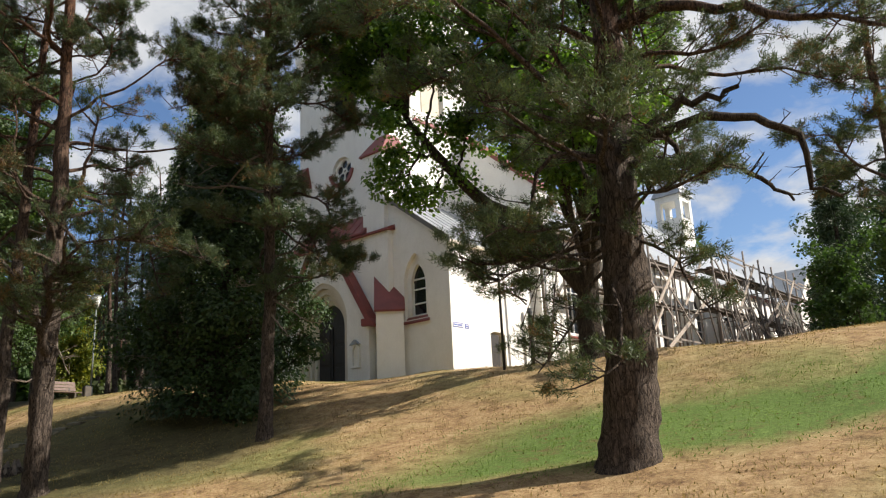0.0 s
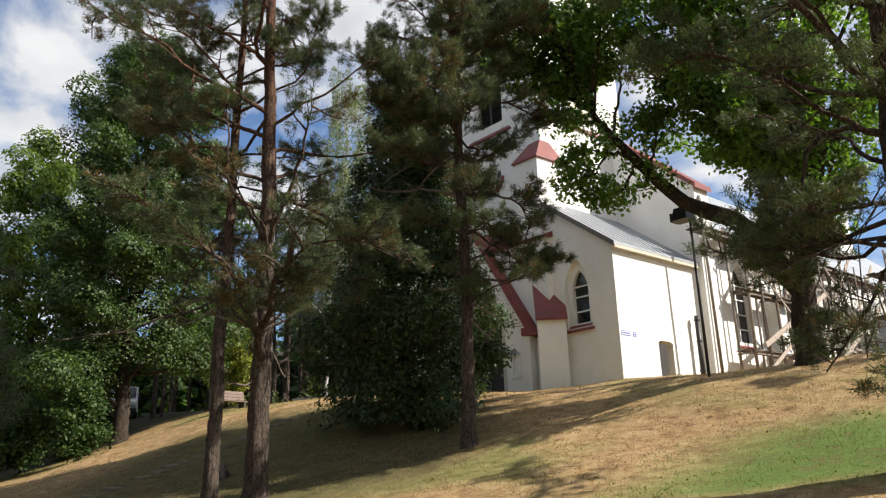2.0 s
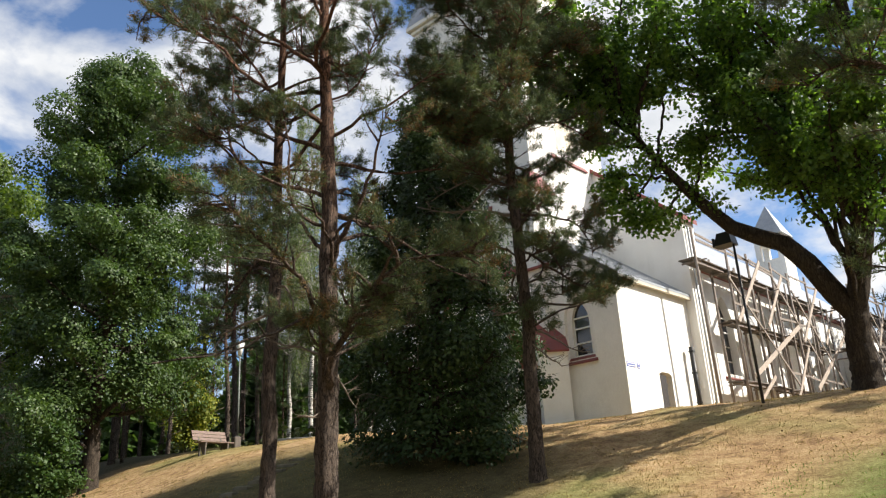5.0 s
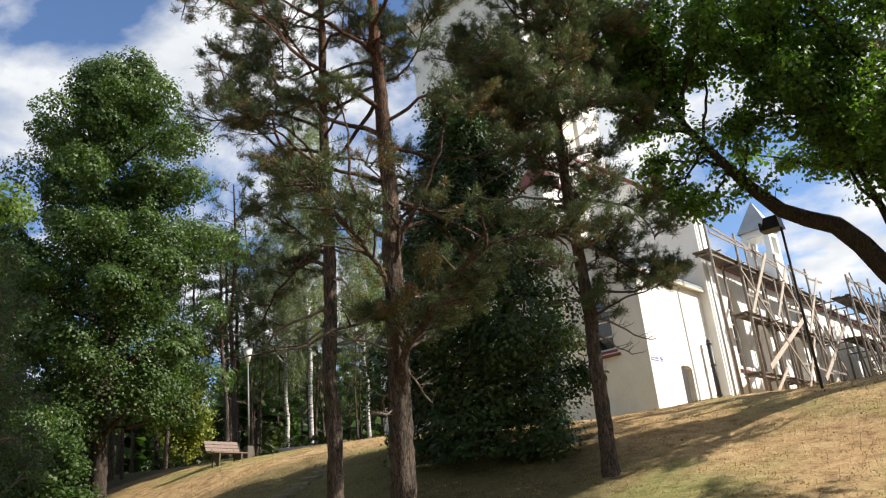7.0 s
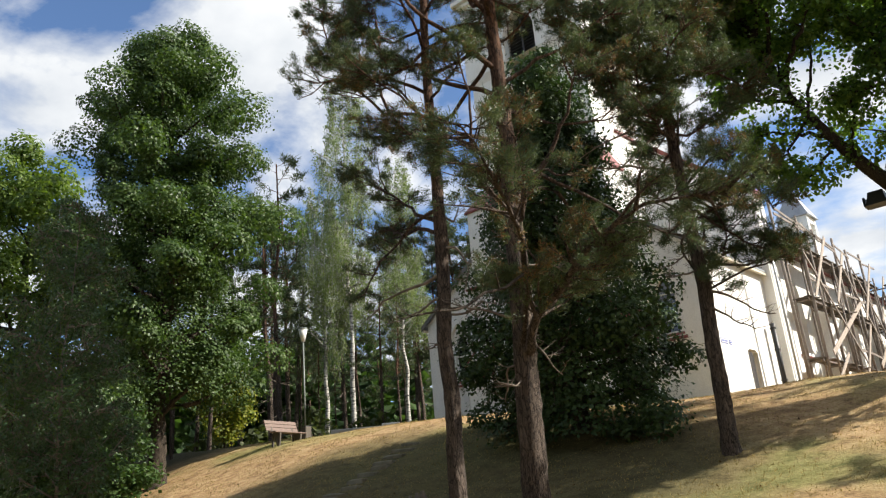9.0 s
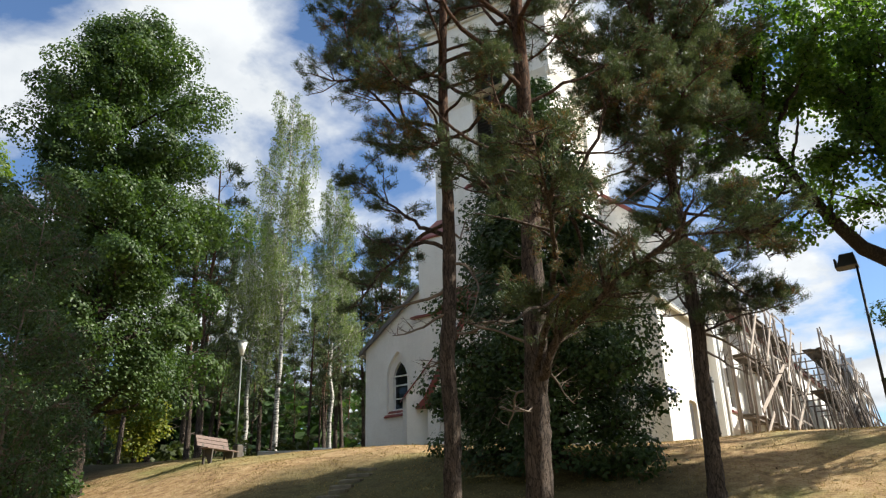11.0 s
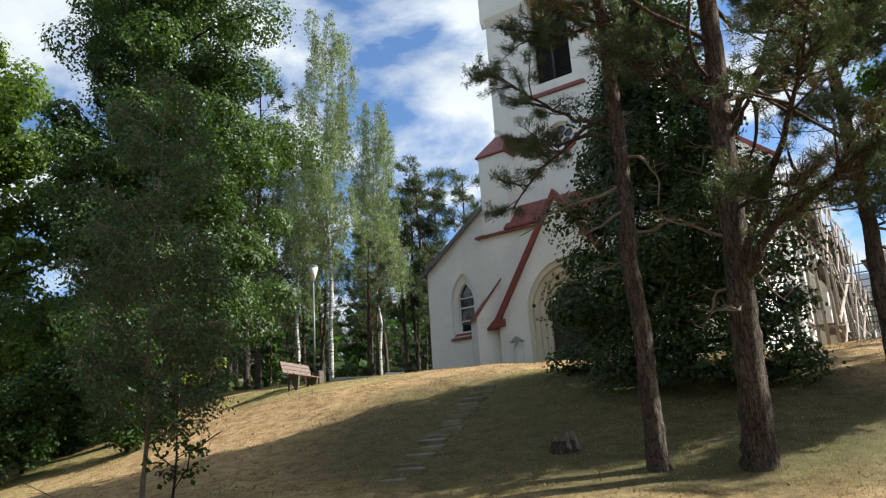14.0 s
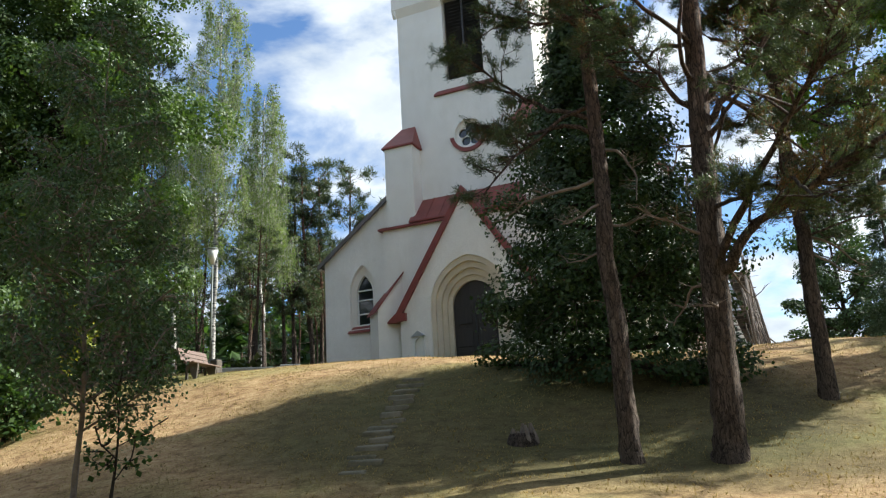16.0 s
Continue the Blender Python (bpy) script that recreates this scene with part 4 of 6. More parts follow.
def stem_to(pts, n=10, seed=1, wob=0.03):
    """A smooth stem through the given points."""
    rng = np.random.default_rng(seed)
    p = np.array(pts, float)
    u = np.linspace(0, 1, n)
    out = np.stack([np.interp(u, np.linspace(0, 1, len(p)), p[:, k]) for k in range(3)], 1)
    out[2:-1, :2] += rng.normal(0, wob, (n - 3, 2))
    return out


def base_at(x, y, sink=0.12):
    return (x, y, gz(x, y) - sink)


def upright(base, pts, n=14, seed=1, wob=0.02):
    """A stem above its base through points of the world, in even steps of height."""
    rng = np.random.default_rng(seed)
    p = np.array([base, *pts], float)
    z = np.linspace(p[0, 2], p[-1, 2], n)
    out = np.stack([np.interp(z, p[:, 2], p[:, k]) for k in range(3)], 1) - np.array(base)
    out[2:-1, :2] += rng.normal(0, wob, (n - 3, 2))
    return out


# the big pine by the green strip: thick, with drooping sprays and bare limbs on the sunny side
r = np.random.default_rng(11)
P1 = Vector(base_at(-6.45, 11.7, 0.3))


def from_p1(*pts):
    return [tuple(Vector(p) - P1) for p in pts]


pine(tuple(P1), stem_to([(0, 0, 0), (0.26, 0.03, 2.4), (0.34, 0.02, 4.6), (0.44, 0, 7.0), (0.55, -0.1, 10.5), (0.4, -0.2, 15.0)], 12, 3), 0.49, 0.12,
     [(0.33, 235, -28, 3.0, 0.35, 0.9), (0.34, 215, -22, 2.8, 0.35, 0.9), (0.32, 200, -34, 2.6, 0.35, 0.9), (0.36, 220, -14, 3.4, 0.3, 1.1), (0.37, 246, -20, 3.2, 0.3, 1.1), (0.35, 196, -24, 3.2, 0.3, 1.1), (0.37, 332, -12, 2.6, 0.3, 1.2), (0.35, 350, -20, 2.3, 0.3, 1.1), (0.40, 318, -4, 2.8, 0.3, 1.1), (0.30, 250, -38, 2.8, 0.35, 0.9),
      (0.42, 180, 18, 3.4, 0.45, 0.7), (0.44, 230, 14, 3.8, 0.45, 0.7), (0.46, 205, 24, 4.0, 0.45, 0.7), (0.45, 260, 14, 4.0, 0.4, 0.8)] +
     [q for q in ring_limbs(24, 0.48, 0.99, 5.2, r, (5, 35), 0.4, 1.0, 0.2) if q[0] > 0.66 or not (q[1] < 100 or q[1] > 330)] + [(0.66, 40, 25, 3.6, 0.3, 1.2), (0.72, 10, 25, 3.6, 0.3, 1.2), (0.47, 290, 12, 3.4, 0.3, 1.2), (0.52, 250, 15, 4.2, 0.35, 1.2), (0.57, 315, 18, 3.6, 0.3, 1.2), (0.62, 275, 20, 4.2, 0.35, 1.1), (0.60, 30, 12, 3.6, 0.35, 1.2), (0.68, 345, 15, 3.8, 0.35, 1.2), (0.75, 25, 18, 3.8, 0.3, 1.2)], "massive old Scots pine with plated bark and dead limbs", 21,
     lines=((from_p1((-6.0, 11.55, 6.3), (-5.33, 11.58, 6.7), (-4.75, 11.7, 6.97), (-3.9, 12.0, 7.05)), 0.13),
            (from_p1((-5.9, 11.6, 6.5), (-4.64, 12.08, 6.78), (-3.91, 12.39, 6.64), (-3.28, 12.73, 6.23), (-3.33, 13.0, 5.34), (-2.92, 13.15, 5.21)), 0.10),
            (from_p1((-5.95, 11.6, 6.2), (-5.31, 12.0, 6.21), (-4.34, 12.5, 5.99), (-3.86, 12.8, 5.53), (-3.58, 12.96, 5.29)), 0.075),
            (from_p1((-5.3, 11.8, 6.7), (-5.03, 12.19, 6.11), (-4.81, 12.42, 5.72)), 0.06)), dry=0.05,
     led=((from_p1((-6.0, 11.72, 8.9), (-4.9, 11.8, 8.9), (-3.83, 11.9, 8.5), (-3.09, 11.9, 8.0), (-2.44, 11.9, 7.75), (-1.89, 11.9, 7.3), (-1.1, 12.1, 7.0)), 0.12, 0.55, 0.8),
          (from_p1((-6.3, 11.3, 5.6), (-6.5, 10.6, 5.2), (-6.5, 10.0, 4.0), (-6.45, 9.6, 2.7)), 0.012, 0.85, 0.08),
          (from_p1((-6.4, 11.3, 5.4), (-6.9, 10.6, 4.8), (-7.1, 10.1, 3.6), (-6.9, 9.8, 2.9)), 0.012, 0.8, 0.12),
          (from_p1((-6.3, 11.3, 5.2), (-7.2, 10.9, 4.6), (-7.7, 10.6, 3.5)), 0.012, 0.6, 0.3)))
# the slope pines' tops lie out of view, raised and thickened to cast shade
# the slim pine on the slope
r = np.random.default_rng(12)
P2 = base_at(-17.53, 12.55)
pine(P2, upright(P2, [(-17.49, 12.6, 4), (-17.45, 12.62, 7), (-17.46, 12.53, 10), (-17.35, 12.37, 13), (-17.3, 12.2, 19.5)], 14, 4), 0.19, 0.06,
     [q for q in ring_limbs(44, 0.42, 0.99, 2.8, r, (-8, 30), 0.15, 1.7, 0.1)] +
     [(0.26, 41, -8, 2.6, 0.5, 1.0), (0.29, 60, -4, 2.2, 0.5, 0.9), (0.31, 221, 0, 2.2, 0.45, 1.0), (0.22, 15, -12, 2.2, 0.72, 0.5), (0.34, 30, 2, 2.8, 0.35, 1.5), (0.37, 330, 2, 2.6, 0.35, 1.4), (0.36, 70, 4, 2.8, 0.35, 1.5), (0.32, 350, -4, 2.4, 0.35, 1.4), (0.40, 50, 6, 3.0, 0.35, 1.5), (0.33, 262, 0, 2.2, 0.4, 1.2),
      (0.49, 240, 8, 3.0, 0.35, 1.5), (0.52, 226, 12, 3.2, 0.35, 1.5), (0.55, 250, 10, 3.2, 0.35, 1.5), (0.59, 236, 8, 3.0, 0.3, 1.5), (0.63, 246, 10, 2.8, 0.3, 1.5), (0.67, 228, 10, 2.8, 0.3, 1.5), (0.64, 52, 8, 2.8, 0.3, 1.5), (0.69, 58, 10, 3.1, 0.3, 1.5), (0.74, 66, 8, 3.1, 0.3, 1.5)],
     "slim straight Scots pine on the slope", 22, dead=((0.22, 350, -15, 1.8), (0.25, 200, 5, 1.0), (0.2, 310, -20, 1.4), (0.28, 120, -10, 1.2), (0.40, 215, 10, 2.8), (0.46, 225, 14, 2.4), (0.49, 205, 8, 2.6)), boughs=5, twigs=9)
# the pair in front of the linden
r = np.random.default_rng(13)
P3 = base_at(-19.43, 7.58)


def from_p3(*pts):
    return [tuple(Vector(p) - Vector(P3)) for p in pts]


pine(P3, upright(P3, [(-19.28, 7.55, 3), (-19.2, 7.53, 5), (-19.08, 7.46, 7), (-18.95, 7.38, 9), (-18.93, 7.31, 11.5), (-18.85, 7.2, 18.0)], 15, 5), 0.27, 0.07,
     [(0.52, 218, 24, 4.6, 0.65, 1.0), (0.56, 242, 22, 5.0, 0.6, 1.1), (0.61, 205, 20, 4.6, 0.6, 1.0), (0.64, 262, 20, 4.6, 0.55, 1.0),
      (0.39, 62, 24, 4.4, 0.85, 0.5), (0.43, 40, 26, 4.2, 0.82, 0.5), (0.46, 95, 24, 3.8, 0.8, 0.5), (0.50, 75, 22, 4.0, 0.8, 0.6), (0.54, 20, 22, 3.4, 0.8, 0.6), (0.41, 225, 30, 3.4, 0.85, 0.5), (0.45, 245, 26, 3.8, 0.8, 0.6)] +
     [q for q in ring_limbs(22, 0.60, 0.99, 4.8, r, (0, 35), 0.55, 1.0, 0.25) if q[0] > 0.74 or 100 < q[1] < 290], "Scots pine with an elbowed low limb", 23,
     led=((from_p3((-19.22, 7.54, 4.15), (-18.9, 7.35, 4.25), (-18.7, 7.2, 4.7), (-18.27, 7.1, 4.95), (-17.22, 6.6, 5.4), (-15.9, 6.66, 6.05), (-14.6, 7.4, 6.1)), 0.13, 0.48, 2.8),
          (from_p3((-18.5, 7.15, 4.85), (-18.5, 6.7, 5.2), (-18.7, 6.2, 5.45)), 0.03, 0.3, 1.6),
          (from_p3((-19.2, 7.54, 4.3), (-18.47, 6.79, 5.3), (-17.84, 5.88, 6.0), (-17.3, 4.74, 6.32), (-16.86, 3.22, 6.93)), 0.085, 0.7, 1.3),
          (from_p3((-19.1, 7.45, 6.6), (-18.6, 7.2, 7.1), (-18.0, 6.4, 7.6), (-17.6, 5.4, 8.0)), 0.06, 0.75, 0.5),
          (from_p3((-19.08, 7.46, 6.9), (-18.75, 7.4, 7.25), (-18.2, 7.4, 7.8), (-17.65, 7.4, 8.5), (-17.2, 7.4, 9.3), (-16.9, 7.4, 10.0)), 0.085, 0.85, 0.5),
          (from_p3((-19.05, 7.45, 7.4), (-18.6, 7.4, 7.75), (-18.2, 7.4, 7.8), (-17.8, 7.4, 7.55), (-17.4, 7.4, 7.5)), 0.05, 0.75, 0.5),
          (from_p3((-19.05, 7.4, 7.3), (-19.5, 7.3, 7.7), (-19.9, 7.0, 8.4), (-20.5, 6.6, 9.2), (-21.3, 6.0, 9.8)), 0.06, 0.5, 1.4)),
     lines=((from_p3((-19.22, 7.54, 5.4), (-18.4, 6.7, 5.35), (-17.74, 5.9, 5.2), (-17.69, 3.83, 4.29), (-17.52, 2.6, 3.95)), 0.045),),
     dead=((0.235, 215, 10, 1.6), (0.19, 200, -35, 1.3), (0.17, 240, -40, 0.9), (0.34, 130, 10, 1.2), (0.22, 30, -30, 1.2), (0.3, 80, -15, 1.5)), boughs=6, twigs=7, dry=0.10)
r = np.random.default_rng(14)
P4 = base_at(-21.03, 7.21)
pine(P4, upright(P4, [(-21.03, 7.24, 5), (-21.02, 7.38, 9), (-21.1, 7.44, 11.5), (-21.0, 7.5, 17.5)], 14, 6), 0.185, 0.06,
     [(0.40, 206, 6, 4.0, 0.5, 1.3), (0.38, 216, 2, 3.6, 0.5, 1.2), (0.42, 195, 4, 3.2, 0.5, 1.0), (0.49, 40, 22, 2.6, 0.55, 0.9), (0.55, 65, 20, 2.5, 0.55, 0.9), (0.53, 300, 12, 2.6, 0.5, 1.0), (0.58, 330, 15, 2.6, 0.5, 1.0),
      (0.52, 240, 22, 4.2, 0.45, 1.0), (0.56, 226, 22, 3.8, 0.45, 1.0), (0.60, 250, 22, 4.4, 0.4, 1.0)] +
     ring_limbs(18, 0.63, 0.99, 4.0, r, (0, 35), 0.4, 1.2, 0.25), "slender Scots pine beside a thicker one", 24,
     dead=((0.24, 180, -15, 0.9), (0.33, 215, -10, 2.4), (0.30, 205, -20, 1.6), (0.41, 100, 10, 1.4), (0.27, 40, -5, 1.2), (0.36, 20, 5, 1.6)), boughs=5, twigs=7)
# a pine behind the big one, off towards the firs
r = np.random.default_rng(18)
pine(base_at(-4.6, 27.5), stem_to([(0, 0, 0), (0.1, 0, 4), (0, 0.1, 9), (0.1, 0.1, 14)], 10, 7), 0.24, 0.06,
     ring_limbs(24, 0.25, 0.99, 4.4, r, (-10, 30), 0.25, 1.0, 0.4), "Scots pine near the end of the hill", 25, tufts=8, needle=0.17, width=0.025)

# the maple with the long curved limb
MA = Vector(base_at(-11.8, 20.0))


def rel(*pts):
    return [tuple(Vector(p) - MA) for p in pts]


MT = rel((-11.8, 20, MA.z), (-11.75, 19.9, 5.3), (-11.5, 19.65, 6.3), (-10.9, 19.4, 8.1), (-10.1, 18.9, 10.2), (-9.8, 18.6, 14.0), (-10.0, 18.8, 18.0))
r = np.random.default_rng(40)
upper = []
for i in range(28):
    tip = np.array([r.uniform(-14.8, -7.2), r.uniform(15.0, 21.0), r.uniform(10.2, 17.0)]) - np.array(MA)
    root = lerp_line(np.array(MT), [np.clip((tip[2] - 2.6) / 15.0, 0.2, 0.9)])[0]
    upper.append(([tuple(root), tuple(root * 0.5 + tip * 0.5 + np.array([0, 0, 0.5])), tuple(tip)], 0.07))
for i in range(10):
    root = np.array([-15.5, 16.3, 11.8]) - np.array(MA)
    tip = np.array([r.uniform(-18.2, -14.4), r.uniform(14.2, 17.6), r.uniform(11.4, 16.6)]) - np.array(MA)
    upper.append(([tuple(root), tuple(root * 0.5 + tip * 0.5 + np.array([0, 0, 0.4])), tuple(tip)], 0.05))
for root, tip in (((-15.2, 16.8, 11.1), (-14.5, 16.8, 14.4)), ((-13.04, 17.9, 12.6), (-14.1, 17.2, 13.1)), ((-13.73, 17.3, 13.96), (-14.4, 16.4, 16.0)), ((-13.04, 17.9, 12.6), (-13.2, 17.0, 14.9)),
                  ((-15.5, 16.3, 11.8), (-14.9, 16.0, 13.4)), ((-14.6, 17.6, 9.9), (-14.2, 17.6, 11.5)), ((-15.9, 15.7, 13.0), (-16.8, 15.5, 16.4)), ((-15.9, 15.7, 13.0), (-15.5, 15.5, 15.2))):
    a, b = np.array(root) - np.array(MA), np.array(tip) - np.array(MA)
    upper.append(([tuple(a), tuple(a * 0.5 + b * 0.5 + np.array([0.15, 0, 0.3])), tuple(b)], 0.05))
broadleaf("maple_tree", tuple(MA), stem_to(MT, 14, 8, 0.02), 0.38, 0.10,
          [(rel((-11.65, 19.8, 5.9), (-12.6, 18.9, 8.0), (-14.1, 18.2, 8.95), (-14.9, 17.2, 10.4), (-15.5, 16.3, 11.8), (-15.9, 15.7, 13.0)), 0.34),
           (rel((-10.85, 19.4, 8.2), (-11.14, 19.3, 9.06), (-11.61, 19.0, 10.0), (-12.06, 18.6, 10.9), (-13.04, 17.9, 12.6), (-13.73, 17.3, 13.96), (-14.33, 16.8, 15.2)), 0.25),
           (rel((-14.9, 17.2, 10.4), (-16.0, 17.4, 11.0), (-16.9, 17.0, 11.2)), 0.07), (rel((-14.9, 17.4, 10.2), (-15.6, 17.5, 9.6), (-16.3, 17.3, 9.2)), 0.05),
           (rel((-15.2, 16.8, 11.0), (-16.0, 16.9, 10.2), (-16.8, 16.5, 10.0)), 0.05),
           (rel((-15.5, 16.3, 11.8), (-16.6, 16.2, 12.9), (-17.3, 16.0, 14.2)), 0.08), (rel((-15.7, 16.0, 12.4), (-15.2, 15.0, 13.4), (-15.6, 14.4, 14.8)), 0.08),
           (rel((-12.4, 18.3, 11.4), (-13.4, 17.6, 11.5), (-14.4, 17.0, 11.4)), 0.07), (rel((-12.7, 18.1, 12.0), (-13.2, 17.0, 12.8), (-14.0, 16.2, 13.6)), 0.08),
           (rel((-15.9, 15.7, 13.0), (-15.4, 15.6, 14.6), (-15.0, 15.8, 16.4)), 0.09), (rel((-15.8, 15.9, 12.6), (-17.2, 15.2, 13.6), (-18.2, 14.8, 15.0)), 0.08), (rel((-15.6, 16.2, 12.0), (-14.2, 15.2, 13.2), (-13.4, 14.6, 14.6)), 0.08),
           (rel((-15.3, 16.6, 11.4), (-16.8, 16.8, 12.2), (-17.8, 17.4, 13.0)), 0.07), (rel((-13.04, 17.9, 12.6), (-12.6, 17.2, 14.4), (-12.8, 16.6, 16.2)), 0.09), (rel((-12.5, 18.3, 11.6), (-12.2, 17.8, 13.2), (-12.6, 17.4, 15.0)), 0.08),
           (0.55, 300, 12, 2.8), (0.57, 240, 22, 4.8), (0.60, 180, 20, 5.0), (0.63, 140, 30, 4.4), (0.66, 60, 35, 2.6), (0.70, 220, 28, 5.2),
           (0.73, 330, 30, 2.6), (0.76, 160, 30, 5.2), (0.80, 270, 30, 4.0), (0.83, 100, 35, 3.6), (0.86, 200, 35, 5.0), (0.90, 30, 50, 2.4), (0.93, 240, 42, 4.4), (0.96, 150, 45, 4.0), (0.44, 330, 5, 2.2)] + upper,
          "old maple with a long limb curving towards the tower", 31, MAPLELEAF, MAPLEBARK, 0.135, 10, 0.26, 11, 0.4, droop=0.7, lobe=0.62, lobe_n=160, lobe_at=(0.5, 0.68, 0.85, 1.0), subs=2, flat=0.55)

# the dense linden before the portal, leaf colour darkened to stand for shade
r = np.random.default_rng(15)
dark_linden = broadleaf("linden_tree", base_at(-22.4, 14.3), stem_to([(0, 0, 0), (0, 0, 2.5), (0.1, 0, 6.0), (0, 0, 11.8)], 10, 9, 0.04), 0.26, 0.05,
          [(0.05 + 0.93 * i / 53, (i * 137.5) % 360, 12 * math.sin(i) + 16 - 24 * (1 - i / 53), 3.6 * (1 - 0.74 * (i / 53) ** 1.5) * r.uniform(0.85, 1.12)) for i in range(54)],
          "dense linden with branches to the ground, leaves darkened for shade", 32, SHADELEAF, MAPLEBARK, 0.115, 11, 0.4, 8, 0.35, droop=0.9, lobe=0.7, lobe_n=360, subs=2, mass=(-0.2, 12.0, 2.9, 42000))

rr = np.random.default_rng(96)
for i in range(9):
    az = radians(rr.uniform(230, 320))
    lm = limb_line((1.2 * math.cos(az), 1.2 * math.sin(az), rr.uniform(1.2, 2.6)), az + rr.uniform(-0.4, 0.4), radians(rr.uniform(-35, 0)), rr.uniform(1.6, 2.5), 8, -0.5, 0.26, rr)
    tw = twig_set(lm, 0.3, 6, 0.6, rr, -0.6)
    child("dead_branch", limbs_to_mesh("dead_branch", [lm] + tw, [(0.022, 0.007)] + [(0.009, 0.003)] * len(tw), DEADWOOD), dark_linden, "bare pale twigs under the crown")

# the tall maple beyond the bench, and a lighter linden farther off
r = np.random.default_rng(16)
tiers = []
for i in range(78):
    u, az = i / 77, (i * 137.5) % 360
    if u < 0.30 and (az < 15 or 115 < az < 170 or az > 325) or u < 0.10 and az < 170 or 0.44 < u < 0.60 and 318 < az < 346:
        continue
    reach = np.interp(u, (0, 0.12, 0.35, 0.70, 0.88, 1), (4.2, 5.2, 5.5, 5.2, 3.8, 1.7))
    tiers.append((0.10 + 0.88 * u, az, r.uniform(-4, 30), reach * r.uniform(0.62, 1.0) * (1.12 if 20 < az < 110 else 1.0)))
broadleaf("maple_tree", base_at(-41.2, 11.6), stem_to([(0, 0, 0), (0.1, 0, 5.0), (0, 0.2, 12.0), (0.1, 0.2, 20.4)], 10, 10, 0.08), 0.38, 0.06, tiers,
          "tall broad maple with sunlit green crown", 33, SHADEDMAPLE, MAPLEBARK, 0.135, 4, 0.15, 4, 0.5, droop=0.8, lobe=1.12, lobe_n=860, subs=1, lobe_at=(0.5, 0.76, 1.0), mass=(3.6, 19.3, 3.3, 21000), flat=0.62)
r = np.random.default_rng(19)
broadleaf("linden_tree", base_at(-52.0, 9.5), stem_to([(0, 0, 0), (0.1, 0, 5.0), (0, 0.2, 12.0), (0.1, 0.2, 18.0)], 10, 10, 0.08), 0.34, 0.06,
          [(0.10 + 0.88 * i / 39, (i * 137.5) % 360, r.uniform(0, 40), 5.2 * (1 - 0.55 * (i / 39) ** 2) * r.uniform(0.6, 1.1)) for i in range(40)],
          "yellow-green linden at the wood's edge", 35, LIMELEAF, MAPLEBARK, 0.2, 5, 0.5, 5, 0.3, droop=0.8, lobe=1.0, lobe_n=420, lobe_at=(0.5, 0.75, 1.0), subs=1)

# birch sapling in the foreground and a seedling at its foot
r = np.random.default_rng(17)
broadleaf("birch_tree", base_at(-29.2, 2.7), stem_to([(0, 0, 0), (0.05, 0, 2.5), (0.0, 0, 5.0), (0.1, 0.1, 8.6)], 10, 11, 0.04), 0.05, 0.012,
          [(0.20 + 0.78 * i / 39, (i * 137.5) % 360, r.uniform(5, 40), 2.2 * (1 - 0.55 * (i / 39)) * r.uniform(0.8, 1.15)) for i in range(40)],
          "young birch with thin pale stem and fine leaves", 34, SAPLEAF, DEADWOOD, 0.068, 19, 0.28, 11, 0.2, droop=0.9, hang=0.3)
broadleaf("maple_sapling", base_at(-28.6, 2.9), stem_to([(0, 0, 0), (0.05, 0, 1.0), (0.1, 0, 2.3)], 6, 12, 0.03), 0.03, 0.008,
          [(0.3 + 0.68 * i / 8, (i * 137.5) % 360, 25, 0.9) for i in range(9)], "young maple seedling with dark leaves beside the birch", 36, LINDENLEAF, MAPLEBARK, 0.11, 8, 0.2, 5, 0.3, droop=0.7, subs=1, twig_len=0.3)

# tall birches beside the lamp, with hanging sprays
def birch(at, height, label, seed):
    rng = np.random.default_rng(seed)
    return broadleaf("birch_tree", at, stem_to([(0, 0, 0), (0.1, 0.1, height * 0.3), (0, 0, height * 0.6), (0.2, 0.1, height)], 12, seed, 0.08), 0.17, 0.03,
                     [(0.40 + 0.59 * i / 41, (i * 137.5) % 360, rng.uniform(20, 55), 4.4 * (1 - 0.6 * (i / 41)) * rng.uniform(0.6, 1.15)) for i in range(42)],
                     label, seed, BIRCHLEAF, BIRCHBARK, 0.115, 17, 0.2, 9, 0.35, group="birches by the lamp", droop=1.8, hang=2.0)


birch(base_at(-48.3, 28.8), 25.5, "tall birch with white stem and hanging sprays", 41)
birch(base_at(-49.5, 35.0), 21.0, "birch with pale drooping twigs", 42)
birch(base_at(-52.2, 29.8), 18.0, "leaning birch with thin white stem", 43)

# yellowing bush and shrubs at the wood's edge
def shrub(name, at, w, h, mat, label, seed, leaf=0.14, category="shrub", lobe=0.0):
    rng = np.random.default_rng(seed)
    return broadleaf(name, at, stem_to([(0, 0, 0), (0, 0, h * 0.4), (0.1, 0, h * 0.85)], 6, seed, 0.05), 0.06, 0.02,
                     [(0.05 + 0.9 * i / 17, (i * 137.5) % 360, rng.uniform(15, 70), w * rng.uniform(0.6, 1.1)) for i in range(18)],
                     label, seed, mat, MAPLEBARK, leaf, 15, 0.4, 8, 0.2, droop=0.6, category=category, lobe=lobe, lobe_n=150, lobe_at=(0.55, 1.0))


shrub("bush", base_at(-54.0, 23.0), 2.5, 6.7, YELLOWLEAF, "yellowing round bush behind the bench", 51, 0.17, lobe=0.75)
